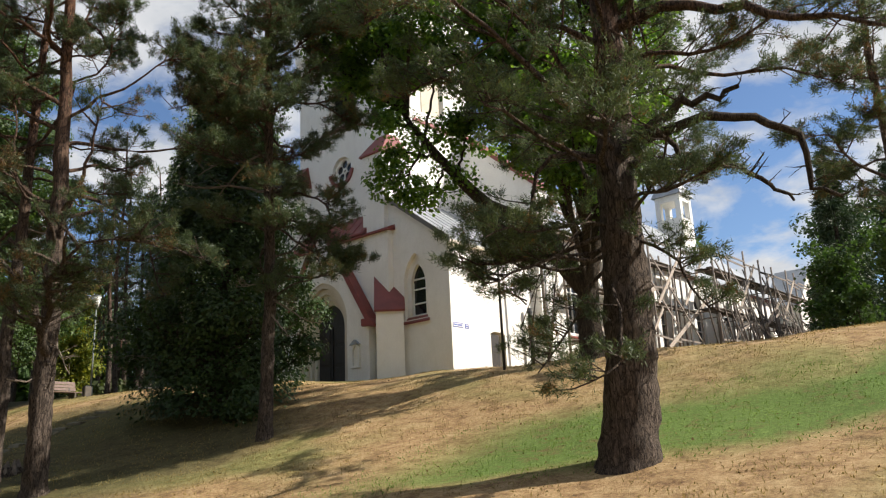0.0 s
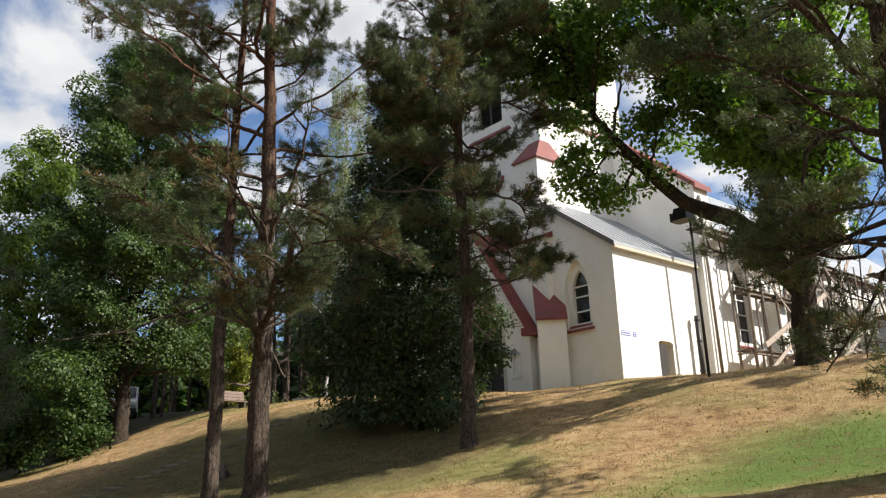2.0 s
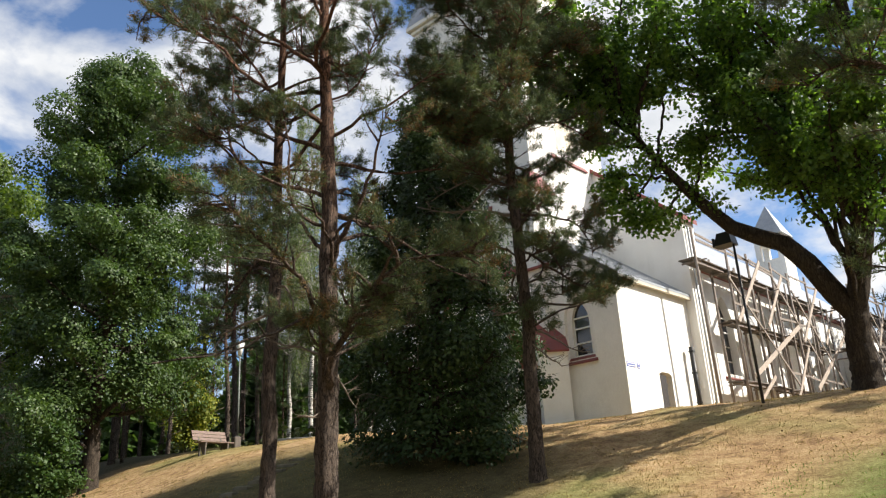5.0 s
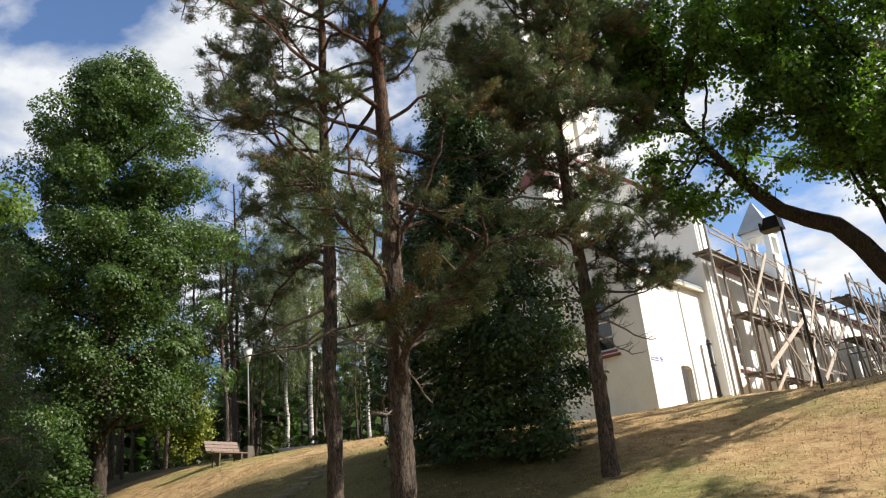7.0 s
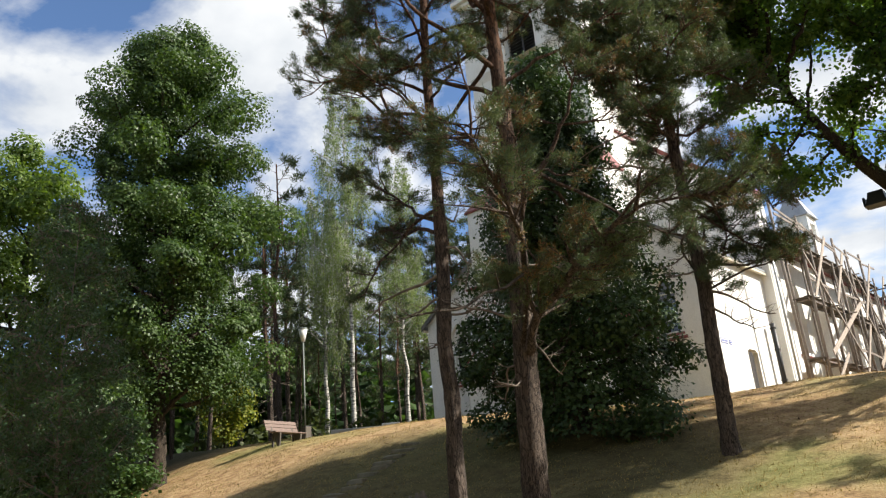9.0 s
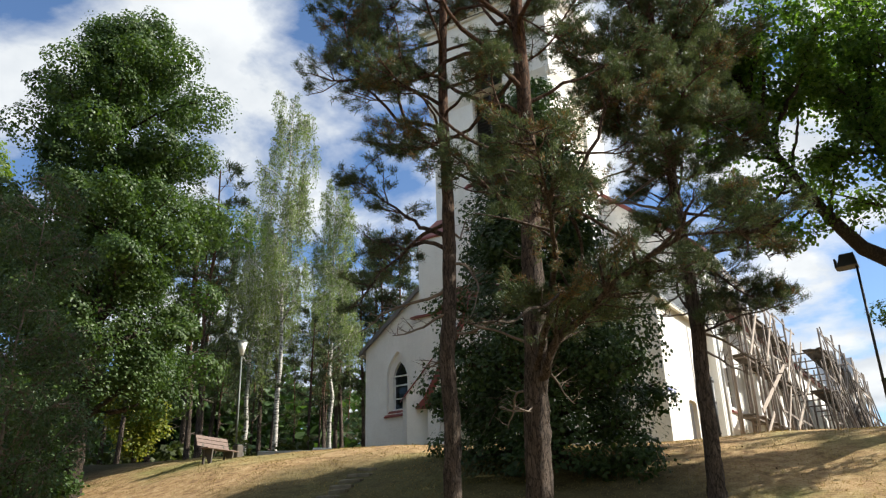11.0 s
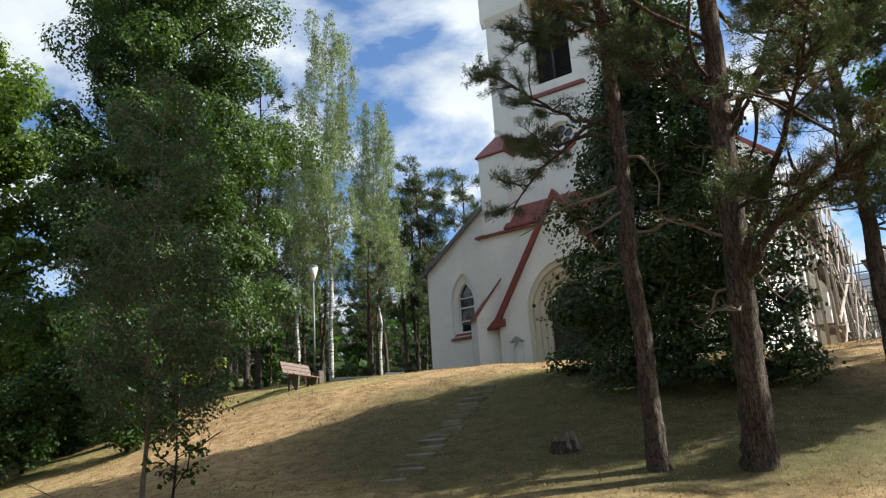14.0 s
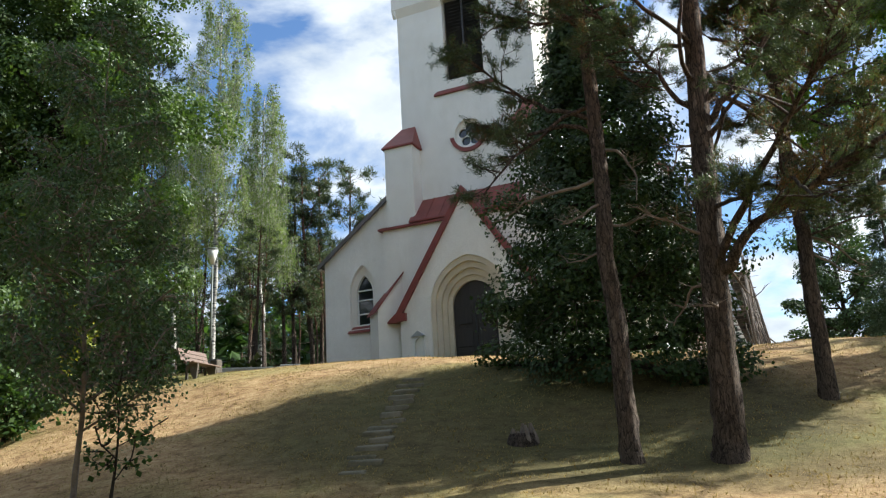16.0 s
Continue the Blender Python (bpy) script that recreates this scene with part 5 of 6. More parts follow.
for i, (x, y, w, h) in enumerate(((-41.0, 3.6, 0.9, 1.6), (-42.5, 6.0, 1.5, 3.0), (-45.5, 10.5, 1.8, 3.4), (-47.6, 11.4, 1.6, 3.0), (-43.5, 8.0, 1.7, 3.0), (-39.4, 9.2, 1.5, 3.2))):
    shrub("shrub", base_at(x, y), w, h, LINDENLEAF, "leafy green shrub under the lindens", 52 + i, 0.16)

# the wood: pines of three builds, copied
def forest_pine(seed, height, clear, n=18, dense=0.55):
    rng = np.random.default_rng(seed)
    return pine((0, 0, 0), stem_to([(0, 0, 0), (0.1, 0.1, height * 0.3), (-0.1, 0.1, height * 0.65), (0.1, 0, height)], 5, seed, 0.1), 0.21, 0.05,
                ring_limbs(n, clear, 0.99, 3.3, rng, (-5, 40), 0.3, dense, 0.45), "tall Scots pine of the wood with bare stem", seed,
                tufts=5, needle=0.38, count=4, twigs=9, group="pines of the wood", width=0.07, dry=0.02, spurs=1, sides=8,
                dead=((clear - 0.12, 40, 0, 1.6), (clear - 0.2, 220, -10, 1.4), (clear - 0.28, 130, -5, 1.2)))


kinds = [forest_pine(61, 19.0, 0.5), forest_pine(62, 17.0, 0.42), forest_pine(63, 20.0, 0.58)]
r = np.random.default_rng(77)
tall = {(-57.2, 22.9), (-58.6, 21.0), (-57.0, 19.5), (-57.5, 24.6), (-59.5, 22.5), (-49.0, 23.6), (-49.8, 23.5), (-50.0, 16.4)}
spots = [(-50.0, 16.4), (-49.8, 23.5), (-49.0, 23.6), (-52.6, 27.8), (-53.5, 30.2), (-45.0, 46.0), (-51.0, 35.5), (-48.5, 16.3), (-61.0, 28.0), (-62.0, 39.0), (-44.3, 27.5), (-46.3, 31.0), (-43.9, 34.5), (-57.2, 22.9), (-58.6, 21.0), (-47.8, 40.0), (-44.6, 39.0),
         (-51.5, 45.0), (-49.0, 48.0), (-55.0, 50.0), (-47.0, 51.5), (-53.5, 41.0), (-57.0, 44.0), (-50.5, 55.0), (-58.5, 37.0), (-46.2, 55.5), (-54.5, 46.5), (-60.0, 31.0), (-57.5, 26.5), (-57.5, 24.6), (-56.0, 30.0), (-53.0, 33.0), (-59.5, 22.5), (-55.5, 36.0), (-52.5, 38.0), (-62.0, 34.0), (-57.0, 19.5)]
while len(spots) < 106:
    x, y = r.uniform(-98, -41.5), r.uniform(14, 92)
    if y < np.interp(x, CREST_X, CREST_Y) + 6 or (x > -50 and y < 27) or (x > -46 and y < 45):
        continue
    if all((x - a) ** 2 + (y - b) ** 2 > 7 for a, b in spots) and abs((x + 48.3) * 0.75 + (y - 28.8) * 0.66) > -1 and not (-51 < x < -46 and y < 38):
        spots.append((x, y))
for i, (x, y) in enumerate(spots):
    k = kinds[i % 3]
    m = pose(x, y, gz(x, y) - 0.1, r.uniform(-3, 3), r.uniform(-3, 3), r.uniform(0, 360)) @ Matrix.Scale(r.uniform(0.74, 0.9) if (x, y) in tall else r.uniform(0.52, 0.66) if i < 19 else r.uniform(0.98, 1.1) if i < 31 else r.uniform(0.70, 0.86), 4)
    if i < 3:
        kinds[i].matrix_world = m
    else:
        copy_thing(k, m)

# three tall pines behind the lamp
for i, (x, y, s) in enumerate(((-54.8, 27.0, 1.06), (-56.8, 29.0, 1.12), (-58.4, 31.4, 1.08))):
    copy_thing(kinds[i], pose(x, y, gz(x, y) - 0.1, 1.0 - i, i - 1.0, 50.0 + i * 95.0) @ Matrix.Scale(s, 4))

# a thicker group between the birches and the church
close = forest_pine(64, 19.5, 0.4, 26, 1.0)
for i, (x, y, s) in enumerate(((-52.0, 45.2, 1.02), (-54.0, 44.2, 0.9), (-52.8, 48.0, 0.97), (-55.0, 42.0, 0.86), (-50.6, 47.5, 0.95))):
    m = pose(x, y, gz(x, y) - 0.1, 1.5 - i, i - 2.0, i * 77.0) @ Matrix.Scale(s, 4)
    if i == 0:
        close.matrix_world = m
    else:
        copy_thing(close, m)

# firs beyond the end of the church
def fir(at, height, seed):
    rng = np.random.default_rng(seed)
    tree = thing("fir_tree", at, "dark conical fir by the end of the church", "tree", "firs")
    child("trunk", trunk_mesh("trunk", stem_to([(0, 0, 0), (0, 0, height)], 6, seed, 0.03), 0.2, 0.02, MAPLEBARK, rng=rng), tree)
    cs, ax = [], []
    for i in range(int(height * 16)):
        u = i / (height * 16)
        az, R = rng.uniform(0, 6.28), (0.3 + 0.22 * height * (1 - u)) * rng.uniform(0.7, 1.05)
        n = int(10 + 26 * (1 - u))
        rad = rng.uniform(0.15, 1, n) ** 0.7 * R
        spread = rng.normal(0, 0.16, n)
        z = 0.4 + u * (height - 0.4) - rad * 0.35 + rng.normal(0, 0.06, n)
        cs.append(np.stack([rad * np.cos(az + spread), rad * np.sin(az + spread), z], 1))
        ax.append(np.tile([math.cos(az), math.sin(az), -0.3], (n, 1)))
    child("crown", raw_mesh("crown", *needles(np.concatenate(cs), unit(np.concatenate(ax)), 5, 0.24, 0.06, rng), FIRLEAF), tree)
    return tree


for i, (x, y, h) in enumerate(((-9.5, 40, 10.5), (-6.3, 37.5, 8.5), (-3.2, 39.5, 11.0), (0.5, 38.0, 9.5), (-11.2, 47.0, 12.0), (4.5, 41.0, 12.0))):
    fir(base_at(x, y), h, 81 + i)
shrub("bush", base_at(-8.2, 33.5), 1.7, 4.0, LINDENLEAF, "round green bush at the brow of the hill", 91)
shrub("bush", base_at(-5.2, 31.8), 1.9, 4.4, LINDENLEAF, "round green bush at the brow of the hill", 92)

for x, y, h, w, k in ((-13.2, 62.0, 13.5, 5.6, 94), (-7.0, 58.0, 12.0, 5.0, 95)):
    rr = np.random.default_rng(k)
    broadleaf("linden_tree", base_at(x, y), stem_to([(0, 0, 0), (0.1, 0, h * 0.3), (0, 0.1, h * 0.9)], 8, k, 0.06), 0.3, 0.06,
              [(0.08 + 0.9 * i / 29, (i * 137.5) % 360, rr.uniform(-5, 35), w * (1 - 0.5 * (i / 29) ** 2) * rr.uniform(0.6, 1.1)) for i in range(30)],
              "dark leafy linden past the end of the church", k, SHADELEAF, MAPLEBARK, 0.24, 5, 0.4, 5, 0.3, droop=0.7, lobe=1.1, lobe_n=230, lobe_at=(0.5, 0.75, 1.0), subs=1, flat=0.6)

# distant woods that close the view all round
def far_woods():
    rng = np.random.default_rng(5)
    pieces = []
    for i in range(390):
        a = rng.uniform(0, 2 * math.pi) if i < 130 else radians(rng.uniform(95, 205)) if i < 310 else radians(rng.uniform(140, 205))
        R = rng.uniform(90, 150) if i < 130 else rng.uniform(58, 90) if i < 310 else rng.uniform(40, 58)
        x, y = -30 + R * math.cos(a), 25 + R * math.sin(a)
        if y < -20 and rng.uniform() < 0.2:
            continue
        h, w = (rng.uniform(11, 19), rng.uniform(3.0, 5.5)) if i < 310 else (rng.uniform(6, 11), rng.uniform(2.5, 3.6))
        n = 240
        u = rng.uniform(0, 1, n) ** 0.8
        ang, rad = rng.uniform(0, 6.28, n), w * np.sqrt(rng.uniform(0.2, 1, n)) * np.sqrt(np.clip(1.05 - u, 0.02, 1)) * (1 + 0.25 * np.sin(9 * u + i))
        c = np.stack([x + rad * np.cos(ang), y + rad * np.sin(ang), gz(x, y) + 0.2 + u * h], 1)
        pieces.append(leaves(c, 1.25, rng, 0.4, 0.7, 0.4))
    return raw_mesh("far_woods", *joined(pieces), LINDENLEAF)


def undergrowth():
    """Saplings and brush under the pines."""
    rng = np.random.default_rng(55)
    pieces = []
    while len(pieces) < 240:
        x, y = rng.uniform(-105, -44), rng.uniform(12, 98)
        if y < np.interp(x, CREST_X, CREST_Y) + 9 or (x > -46 and y < 25):
            continue
        h, w, n = rng.uniform(0.6, 2.3), rng.uniform(0.9, 2.2), 150
        u = rng.uniform(0, 1, n)
        ang, rad = rng.uniform(0, 6.28, n), w * np.sqrt(rng.uniform(0, 1, n)) * (1.1 - 0.7 * u)
        pieces.append(leaves(np.stack([x + rad * np.cos(ang), y + rad * np.sin(ang), gz(x, y) + 0.1 + u * h], 1), 0.42, rng, 0.6))
    return raw_mesh("undergrowth", *joined(pieces), BRUSHLEAF)


tagged(new("undergrowth", undergrowth()), "green brush and saplings under the pines", "undergrowth", kind="stuff")
def sky_block_trees():
    """Unseen trees added behind the walker to keep sky light off the slope."""
    rng = np.random.default_rng(66)
    pieces = []
    for i in range(21):
        x, y = -66 + i * 4.2 + rng.uniform(-1, 1), -16 + rng.uniform(-1.5, 1.5)
        h, w, n = rng.uniform(16, 21), rng.uniform(3.6, 4.8), 1000
        u = rng.uniform(0.12, 1, n)
        ang, rad = rng.uniform(0, 6.28, n), w * np.sqrt(rng.uniform(0.3, 1, n)) * np.sqrt(np.clip(1.05 - u, 0.02, 1)) * 1.1
        pieces.append(leaves(np.stack([x + rad * np.cos(ang), y + rad * np.sin(ang), gz(x, y) + u * h], 1), 0.9, rng, 0.4, 0.7, 0.4))
        pieces.append((lambda v, f: (v, np.concatenate([f[:, [0, 1, 2]], f[:, [0, 2, 3]]])))(*tube([(x, y, gz(x, y) - 0.3), (x, y, gz(x, y) + h * 0.7)], [0.28, 0.1], 8)))
    return raw_mesh("sky_block_trees", *joined(pieces), LINDENLEAF)


tagged(new("sky_block_trees", sky_block_trees()), "unseen row of trees added to block sky light", "trees", kind="stuff")
tagged(new("far_woods", far_woods()), "distant mixed woods all round the hill", "woods", kind="stuff")

# ---- small things on the hill ----
def stone_steps():
    st = thing("stone_steps", (-27.0, 9.6, gz(-27.0, 9.6)), "worn sunken stone steps up the grassy slope", "steps")
    a, b = Vector((-28.0, 13.1, 0)), Vector((-25.8, 5.9, 0))
    rng = random.Random(3)
    n = 15
    way = (b - a).normalized()
    side = Vector((way.y, -way.x, 0))
    for i in range(n):
        p = a.lerp(b, i / (n - 1)) - Vector((-27.0, 9.6, gz(-27.0, 9.6)))
        q = a.lerp(b, i / (n - 1))
        p.z = gz(q.x, q.y) - gz(-27.0, 9.6) + rng.uniform(-0.02, 0.04)
        bm = bmesh.new()
        w = rng.uniform(0.24, 0.38)
        sh = rng.uniform(-0.1, 0.1)
        hull(bm, [p + side * (u + sh) + way * v + Vector((0, 0, z)) for u in (-w, w) for v, z in ((-0.16, -0.1), (0.17 + rng.uniform(-0.03, 0.03), -0.12), (0.15, 0.03 + rng.uniform(-0.03, 0.03)), (-0.16, 0.05 + rng.uniform(-0.03, 0.03)))])
        bmesh.ops.bevel(bm, geom=bm.edges[:], offset=0.02, segments=1, affect="EDGES")
        part("step", bm, STONE, st)
    return st


stone_steps()


def stump(at):
    st = thing("tree_stump", at, "broken rotten pine stump with jagged top", "stump")
    rng = np.random.default_rng(4)
    for i in range(7):
        a = i / 7 * 2 * math.pi
        p = np.array([0.2 * math.cos(a), 0.2 * math.sin(a), -0.1])
        h = rng.uniform(0.28, 0.55)
        v, f = tube([p, p + [0.02, 0, h * 0.6], p * [0.9, 0.9, 0] + [0, 0, h]], [0.17, 0.12, 0.03], 7)
        child("splinter", raw_mesh("splinter", v, f, DEADWOOD, False), st)
    v, f = tube([(0, 0, -0.15), (0, 0, 0.18), (0, 0, 0.34)], [0.42, 0.33, 0.27], 12)
    child("butt", raw_mesh("butt", v, f, PINEBARK, True), st)
    return st


stump(base_at(-23.4, 8.5, 0.16))


def cut_stump(at):
    st = thing("tree_stump", at, "broad sawn stump with pale broken top beside the saplings", "stump")
    rng = np.random.default_rng(14)
    n = 18
    ring = [(a, 0.40 * (1 + 0.12 * math.sin(3 * a) + rng.uniform(-0.05, 0.05)), rng.uniform(0.24, 0.40)) for a in np.linspace(0, 2 * math.pi, n, endpoint=False)]
    vs = [(k * rr * math.cos(a), k * rr * math.sin(a), z) for k, low in ((1.35, -0.2), (1.08, 0.08), (1.0, None), (0.86, None)) for a, rr, h in ring for z in (h if low is None else low,)]
    fs = [(j * n + i, j * n + (i + 1) % n, (j + 1) * n + (i + 1) % n, (j + 1) * n + i) for j in range(3) for i in range(n)]
    child("butt", raw_mesh("butt", vs, fs, PINEBARK, False), st)
    bm = bmesh.new()
    hull(bm, [(0.87 * rr * math.cos(a), 0.87 * rr * math.sin(a), z) for a, rr, h in ring for z in (0.12, 0.26)])
    part("cut_face", bm, PALEBOARD, st, "pale sawn wood")
    return st


cut_stump(base_at(-28.35, 2.3, 0.02))


def fallen_stick(at, tip):
    st = thing("fallen_branch", at, "bare dry branch leaning on the grass by the birch", "branch")
    lm = lerp_line(np.array([(0, 0, 0.03), Vector(tip) * 0.5 + Vector((0, 0, 0.06)), tip], float), np.linspace(0, 1, 9))
    rng = np.random.default_rng(15)
    tw = twig_set(lm, 0.4, 5, 0.5, rng)
    child("stick", limbs_to_mesh("stick", [lm] + tw, [(0.02, 0.008)] + [(0.007, 0.003)] * len(tw), DEADWOOD), st)
    return st


fallen_stick((-29.3, 2.2, gz(-29.3, 2.2)), (-1.45, -0.9, 0.95))


def bench(at, turn):
    be = thing("bench", at, "park bench with faded brown slats on dark legs", "bench", turn=turn)
    for i in range(3):
        bm = bmesh.new()
        box(bm, -0.95, 0.95, -0.42 + i * 0.15, -0.29 + i * 0.15, 0.43, 0.475, 0.008)
        part("seat_slat", bm, BENCHWOOD, be)
    for i in range(3):
        bm = bmesh.new()
        z, y = 0.56 + i * 0.15, 0.10 + i * 0.045
        hull(bm, [(x, y + k + zz * 0.3, z + zz) for x in (-0.95, 0.95) for k in (0, 0.04) for zz in (0, 0.13)])
        part("back_slat", bm, BENCHWOOD, be)
    for x in (-0.62, 0.62):
        bm = bmesh.new()
        hull(bm, [(x + k, y, z) for k in (-0.035, 0.035) for y, z in ((-0.34, -0.15), (-0.24, -0.15), (0.02, 0.43), (-0.40, 0.43), (-0.40, 0.36), (-0.12, 0.30))])
        part("leg", bm, DARKTIMBER, be)
        bm = bmesh.new()
        box(bm, x - 0.035, x + 0.035, 0.0, 0.09, -0.15, 0.43, 0.01)
        part("leg", bm, DARKTIMBER, be)
        bm = bmesh.new()
        hull(bm, [(x + k, y, z) for k in (-0.04, 0.04) for y, z in ((0.04, 0.40), (0.10, 0.40), (0.25, 1.02), (0.31, 1.02))])
        part("back_post", bm, DARKTIMBER, be)
    return be


bench((-37.8, 15.5, gz(-37.8, 15.5)), 100)


def bin_box(at):
    b = thing("litter_bin", at, "small dark litter bin beside the bench", "bin")
    bm = bmesh.new()
    box(bm, -0.17, 0.17, -0.17, 0.17, -0.1, 0.5, 0.03)
    part("body", bm, DARKTIMBER, b)
    bm = bmesh.new()
    box(bm, -0.13, 0.13, -0.13, 0.13, 0.5, 0.54, 0.01)
    part("liner", bm, IRON, b)
    return b


bin_box((-38.2, 17.0, gz(-38.2, 17.0)))


def cone(bm, r0, r1, z0, z1, n=16):
    lo = [bm.verts.new((r0 * math.cos(a), r0 * math.sin(a), z0)) for a in np.linspace(0, 2 * math.pi, n, endpoint=False)]
    hi = [bm.verts.new((r1 * math.cos(a), r1 * math.sin(a), z1)) for a in np.linspace(0, 2 * math.pi, n, endpoint=False)]
    for i in range(n):
        bm.faces.new((lo[i], lo[(i + 1) % n], hi[(i + 1) % n], hi[i]))
    bm.faces.new(lo[::-1])
    bm.faces.new(hi)


def lamp(at):
    la = thing("street_lamp", at, "park lamp with white conical shade on thin steel post", "lamp")
    bm = bmesh.new()
    cone(bm, 0.048, 0.036, -0.2, 4.45, 10)
    part("post", bm, LAMPPAINT, la, smooth=True)
    bm = bmesh.new()
    cone(bm, 0.10, 0.10, -0.1, 0.5, 10)
    part("base", bm, LAMPPAINT, la, smooth=True)
    bm = bmesh.new()
    cone(bm, 0.08, 0.22, 4.45, 5.05, 16)
    part("shade", bm, OPAL, la, "white conical shade", True)
    bm = bmesh.new()
    cone(bm, 0.25, 0.20, 5.05, 5.11, 16)
    part("lid", bm, LAMPPAINT, la, smooth=True)
    return la


lamp((-38.9, 17.5, gz(-38.9, 17.5)))

def van(at, turn):
    """A light panel van; it faces along -y before the turn."""
    va = thing("van", at, "white panel van parked under the trees", "van", turn=turn)
    bm = bmesh.new()
    side = [(-2.4, 0.45), (2.4, 0.45), (2.4, 1.95), (2.1, 2.12), (-1.15, 2.12), (-1.75, 1.28), (-2.35, 1.05)]
    slab(bm, side, [], lambda u, v, d: (-0.9 + d, u, v), 1.8)
    part("body", bm, SIGNWHITE, va)
    bm = bmesh.new()
    hull(bm, [(x, y, z) for x in (-0.78, 0.78) for y, z in ((-1.70, 1.36), (-1.24, 2.02), (-1.66, 1.40), (-1.20, 2.05))])
    bmesh.ops.translate(bm, vec=(0, -0.05, 0.0), verts=bm.verts)
    part("windscreen", bm, GLASS, va, "dark windscreen")
    for sx in (-1, 1):
        bm = bmesh.new()
        hull(bm, [(sx * x, y, z) for x in (0.895, 0.912) for y, z in ((-1.5, 1.32), (-1.05, 1.95), (-0.35, 1.95), (-0.35, 1.32))])
        part("side_window", bm, GLASS, va)
        bm = bmesh.new()
        box(bm, min(sx * 0.5, sx * 0.84), max(sx * 0.5, sx * 0.84), -2.43, -2.36, 0.78, 0.98, 0.02)
        part("headlight", bm, OPAL, va)
        bm = bmesh.new()
        box(bm, min(sx * 0.92, sx * 1.12), max(sx * 0.92, sx * 1.12), -1.5, -1.4, 1.25, 1.5, 0.03)
        part("mirror", bm, IRON, va)
        for y in (-1.5, 1.5):
            v, f = tube([(sx * 0.70, y, 0.33), (sx * 0.93, y, 0.33)], [0.33, 0.33], 16)
            tyre = child("wheel", raw_mesh("wheel", v, f, IRON, True), va)
            bm = bmesh.new()
            hull(bm, [(sx * x, y + 0.2 * math.cos(q), 0.33 + 0.2 * math.sin(q)) for x in (0.8, 0.935) for q in np.linspace(0, 2 * math.pi, 12, endpoint=False)])
            part("rim", bm, GALV, tyre)
    bm = bmesh.new()
    box(bm, -0.88, 0.88, -2.48, -2.3, 0.36, 0.62, 0.04)
    part("bumper", bm, IRON, va)
    bm = bmesh.new()
    box(bm, -0.45, 0.45, -2.42, -2.36, 0.70, 0.86, 0.01)
    part("grille", bm, IRON, va)
    return va


van((-55.9, 16.5, gz(-55.9, 16.5) - 0.05), 70)

# concrete well cover behind the bench
we = thing("concrete_slab", (-40.3, 22.5, gz(-40.3, 22.5)), "low pale concrete slab in the grass", "slab", turn=40)
bm = bmesh.new()
box(bm, -1.7, 1.7, -0.8, 0.8, -0.3, 0.28, 0.03)
part("block", bm, CONCRETE, we)
bm = bmesh.new()
box(bm, 0.9, 1.8, -0.85, 0.85, 0.28, 0.38, 0.02)
part("cover", bm, WHITEPAINT, we)


def flood_pole(at):
    po = thing("floodlight_pole", at, "dark steel pole with a floodlight on top", "lamp")
    bm = bmesh.new()
    cone(bm, 0.045, 0.035, -0.2, 4.75, 10)
    part("post", bm, IRON, po, smooth=True)
    bm = bmesh.new()
    hull(bm, [(x, y, z) for x, y, z in ((-0.5, -0.25, 4.72), (-0.5, 0.25, 4.72), (0.05, -0.25, 4.72), (0.05, 0.25, 4.72), (-0.38, -0.22, 5.1), (-0.38, 0.22, 5.1), (0.0, -0.22, 5.1), (0.0, 0.22, 5.1))])
    part("head", bm, IRON, po, "black box floodlight")
    bm = bmesh.new()
    box(bm, -0.56, -0.5, -0.2, 0.2, 4.72, 5.0, 0.01)
    part("visor", bm, IRON, po)
    return po


flood_pole((-14.3, 18.95, gz(-14.3, 18.95)))

# drainpipes by the wing's corner
def pipe(at, h, rad, mat, label):
    pi = thing("drainpipe", at, label, "pipe", "drainpipes")
    bm = bmesh.new()
    cone(bm, rad, rad, -0.4, h, 10)
    part("tube", bm, mat, pi, smooth=True)
    for z in (0.5, h * 0.6, h - 0.25):
        bm = bmesh.new()
        cone(bm, rad * 1.35, rad * 1.35, z, z + 0.06, 10)
        part("clip", bm, mat, pi)
    return pi


pipe((-22.52, 32.3, 5.3), 3.2, 0.115, IRON, "black cast drainpipe foot on the wall")
pipe((-22.22, 33.5, 5.3), 9.6, 0.06, GALV, "grey drainpipe at the nave corner")


# address plates, their writing as bars
def plate(at, w, h, bars):
    pl = thing("wall_sign", at, "small white enamel plate with blue border on the wall", "sign", "address plates")
    bm = bmesh.new()
    box(bm, 0, 0.012, -w / 2, w / 2, -h / 2, h / 2)
    part("panel", bm, SIGNBLUE, pl)
    bm = bmesh.new()
    box(bm, 0.012, 0.016, -w / 2 + 0.035, w / 2 - 0.035, -h / 2 + 0.035, h / 2 - 0.035)
    part("field", bm, SIGNWHITE, pl)
    for a, b in bars:
        bm = bmesh.new()
        box(bm, 0.016, 0.019, a, b, -h * 0.16, h * 0.16)
        part("bar", bm, SIGNBLUE, pl)
    return pl


plate((CX + HALF + 0.002, 26.95, 7.2), 0.72, 0.22, ((-0.28, -0.04), (0.0, 0.28)))
plate((CX + HALF + 0.002, 27.58, 7.18), 0.25, 0.22, ((-0.09, 0.09),))


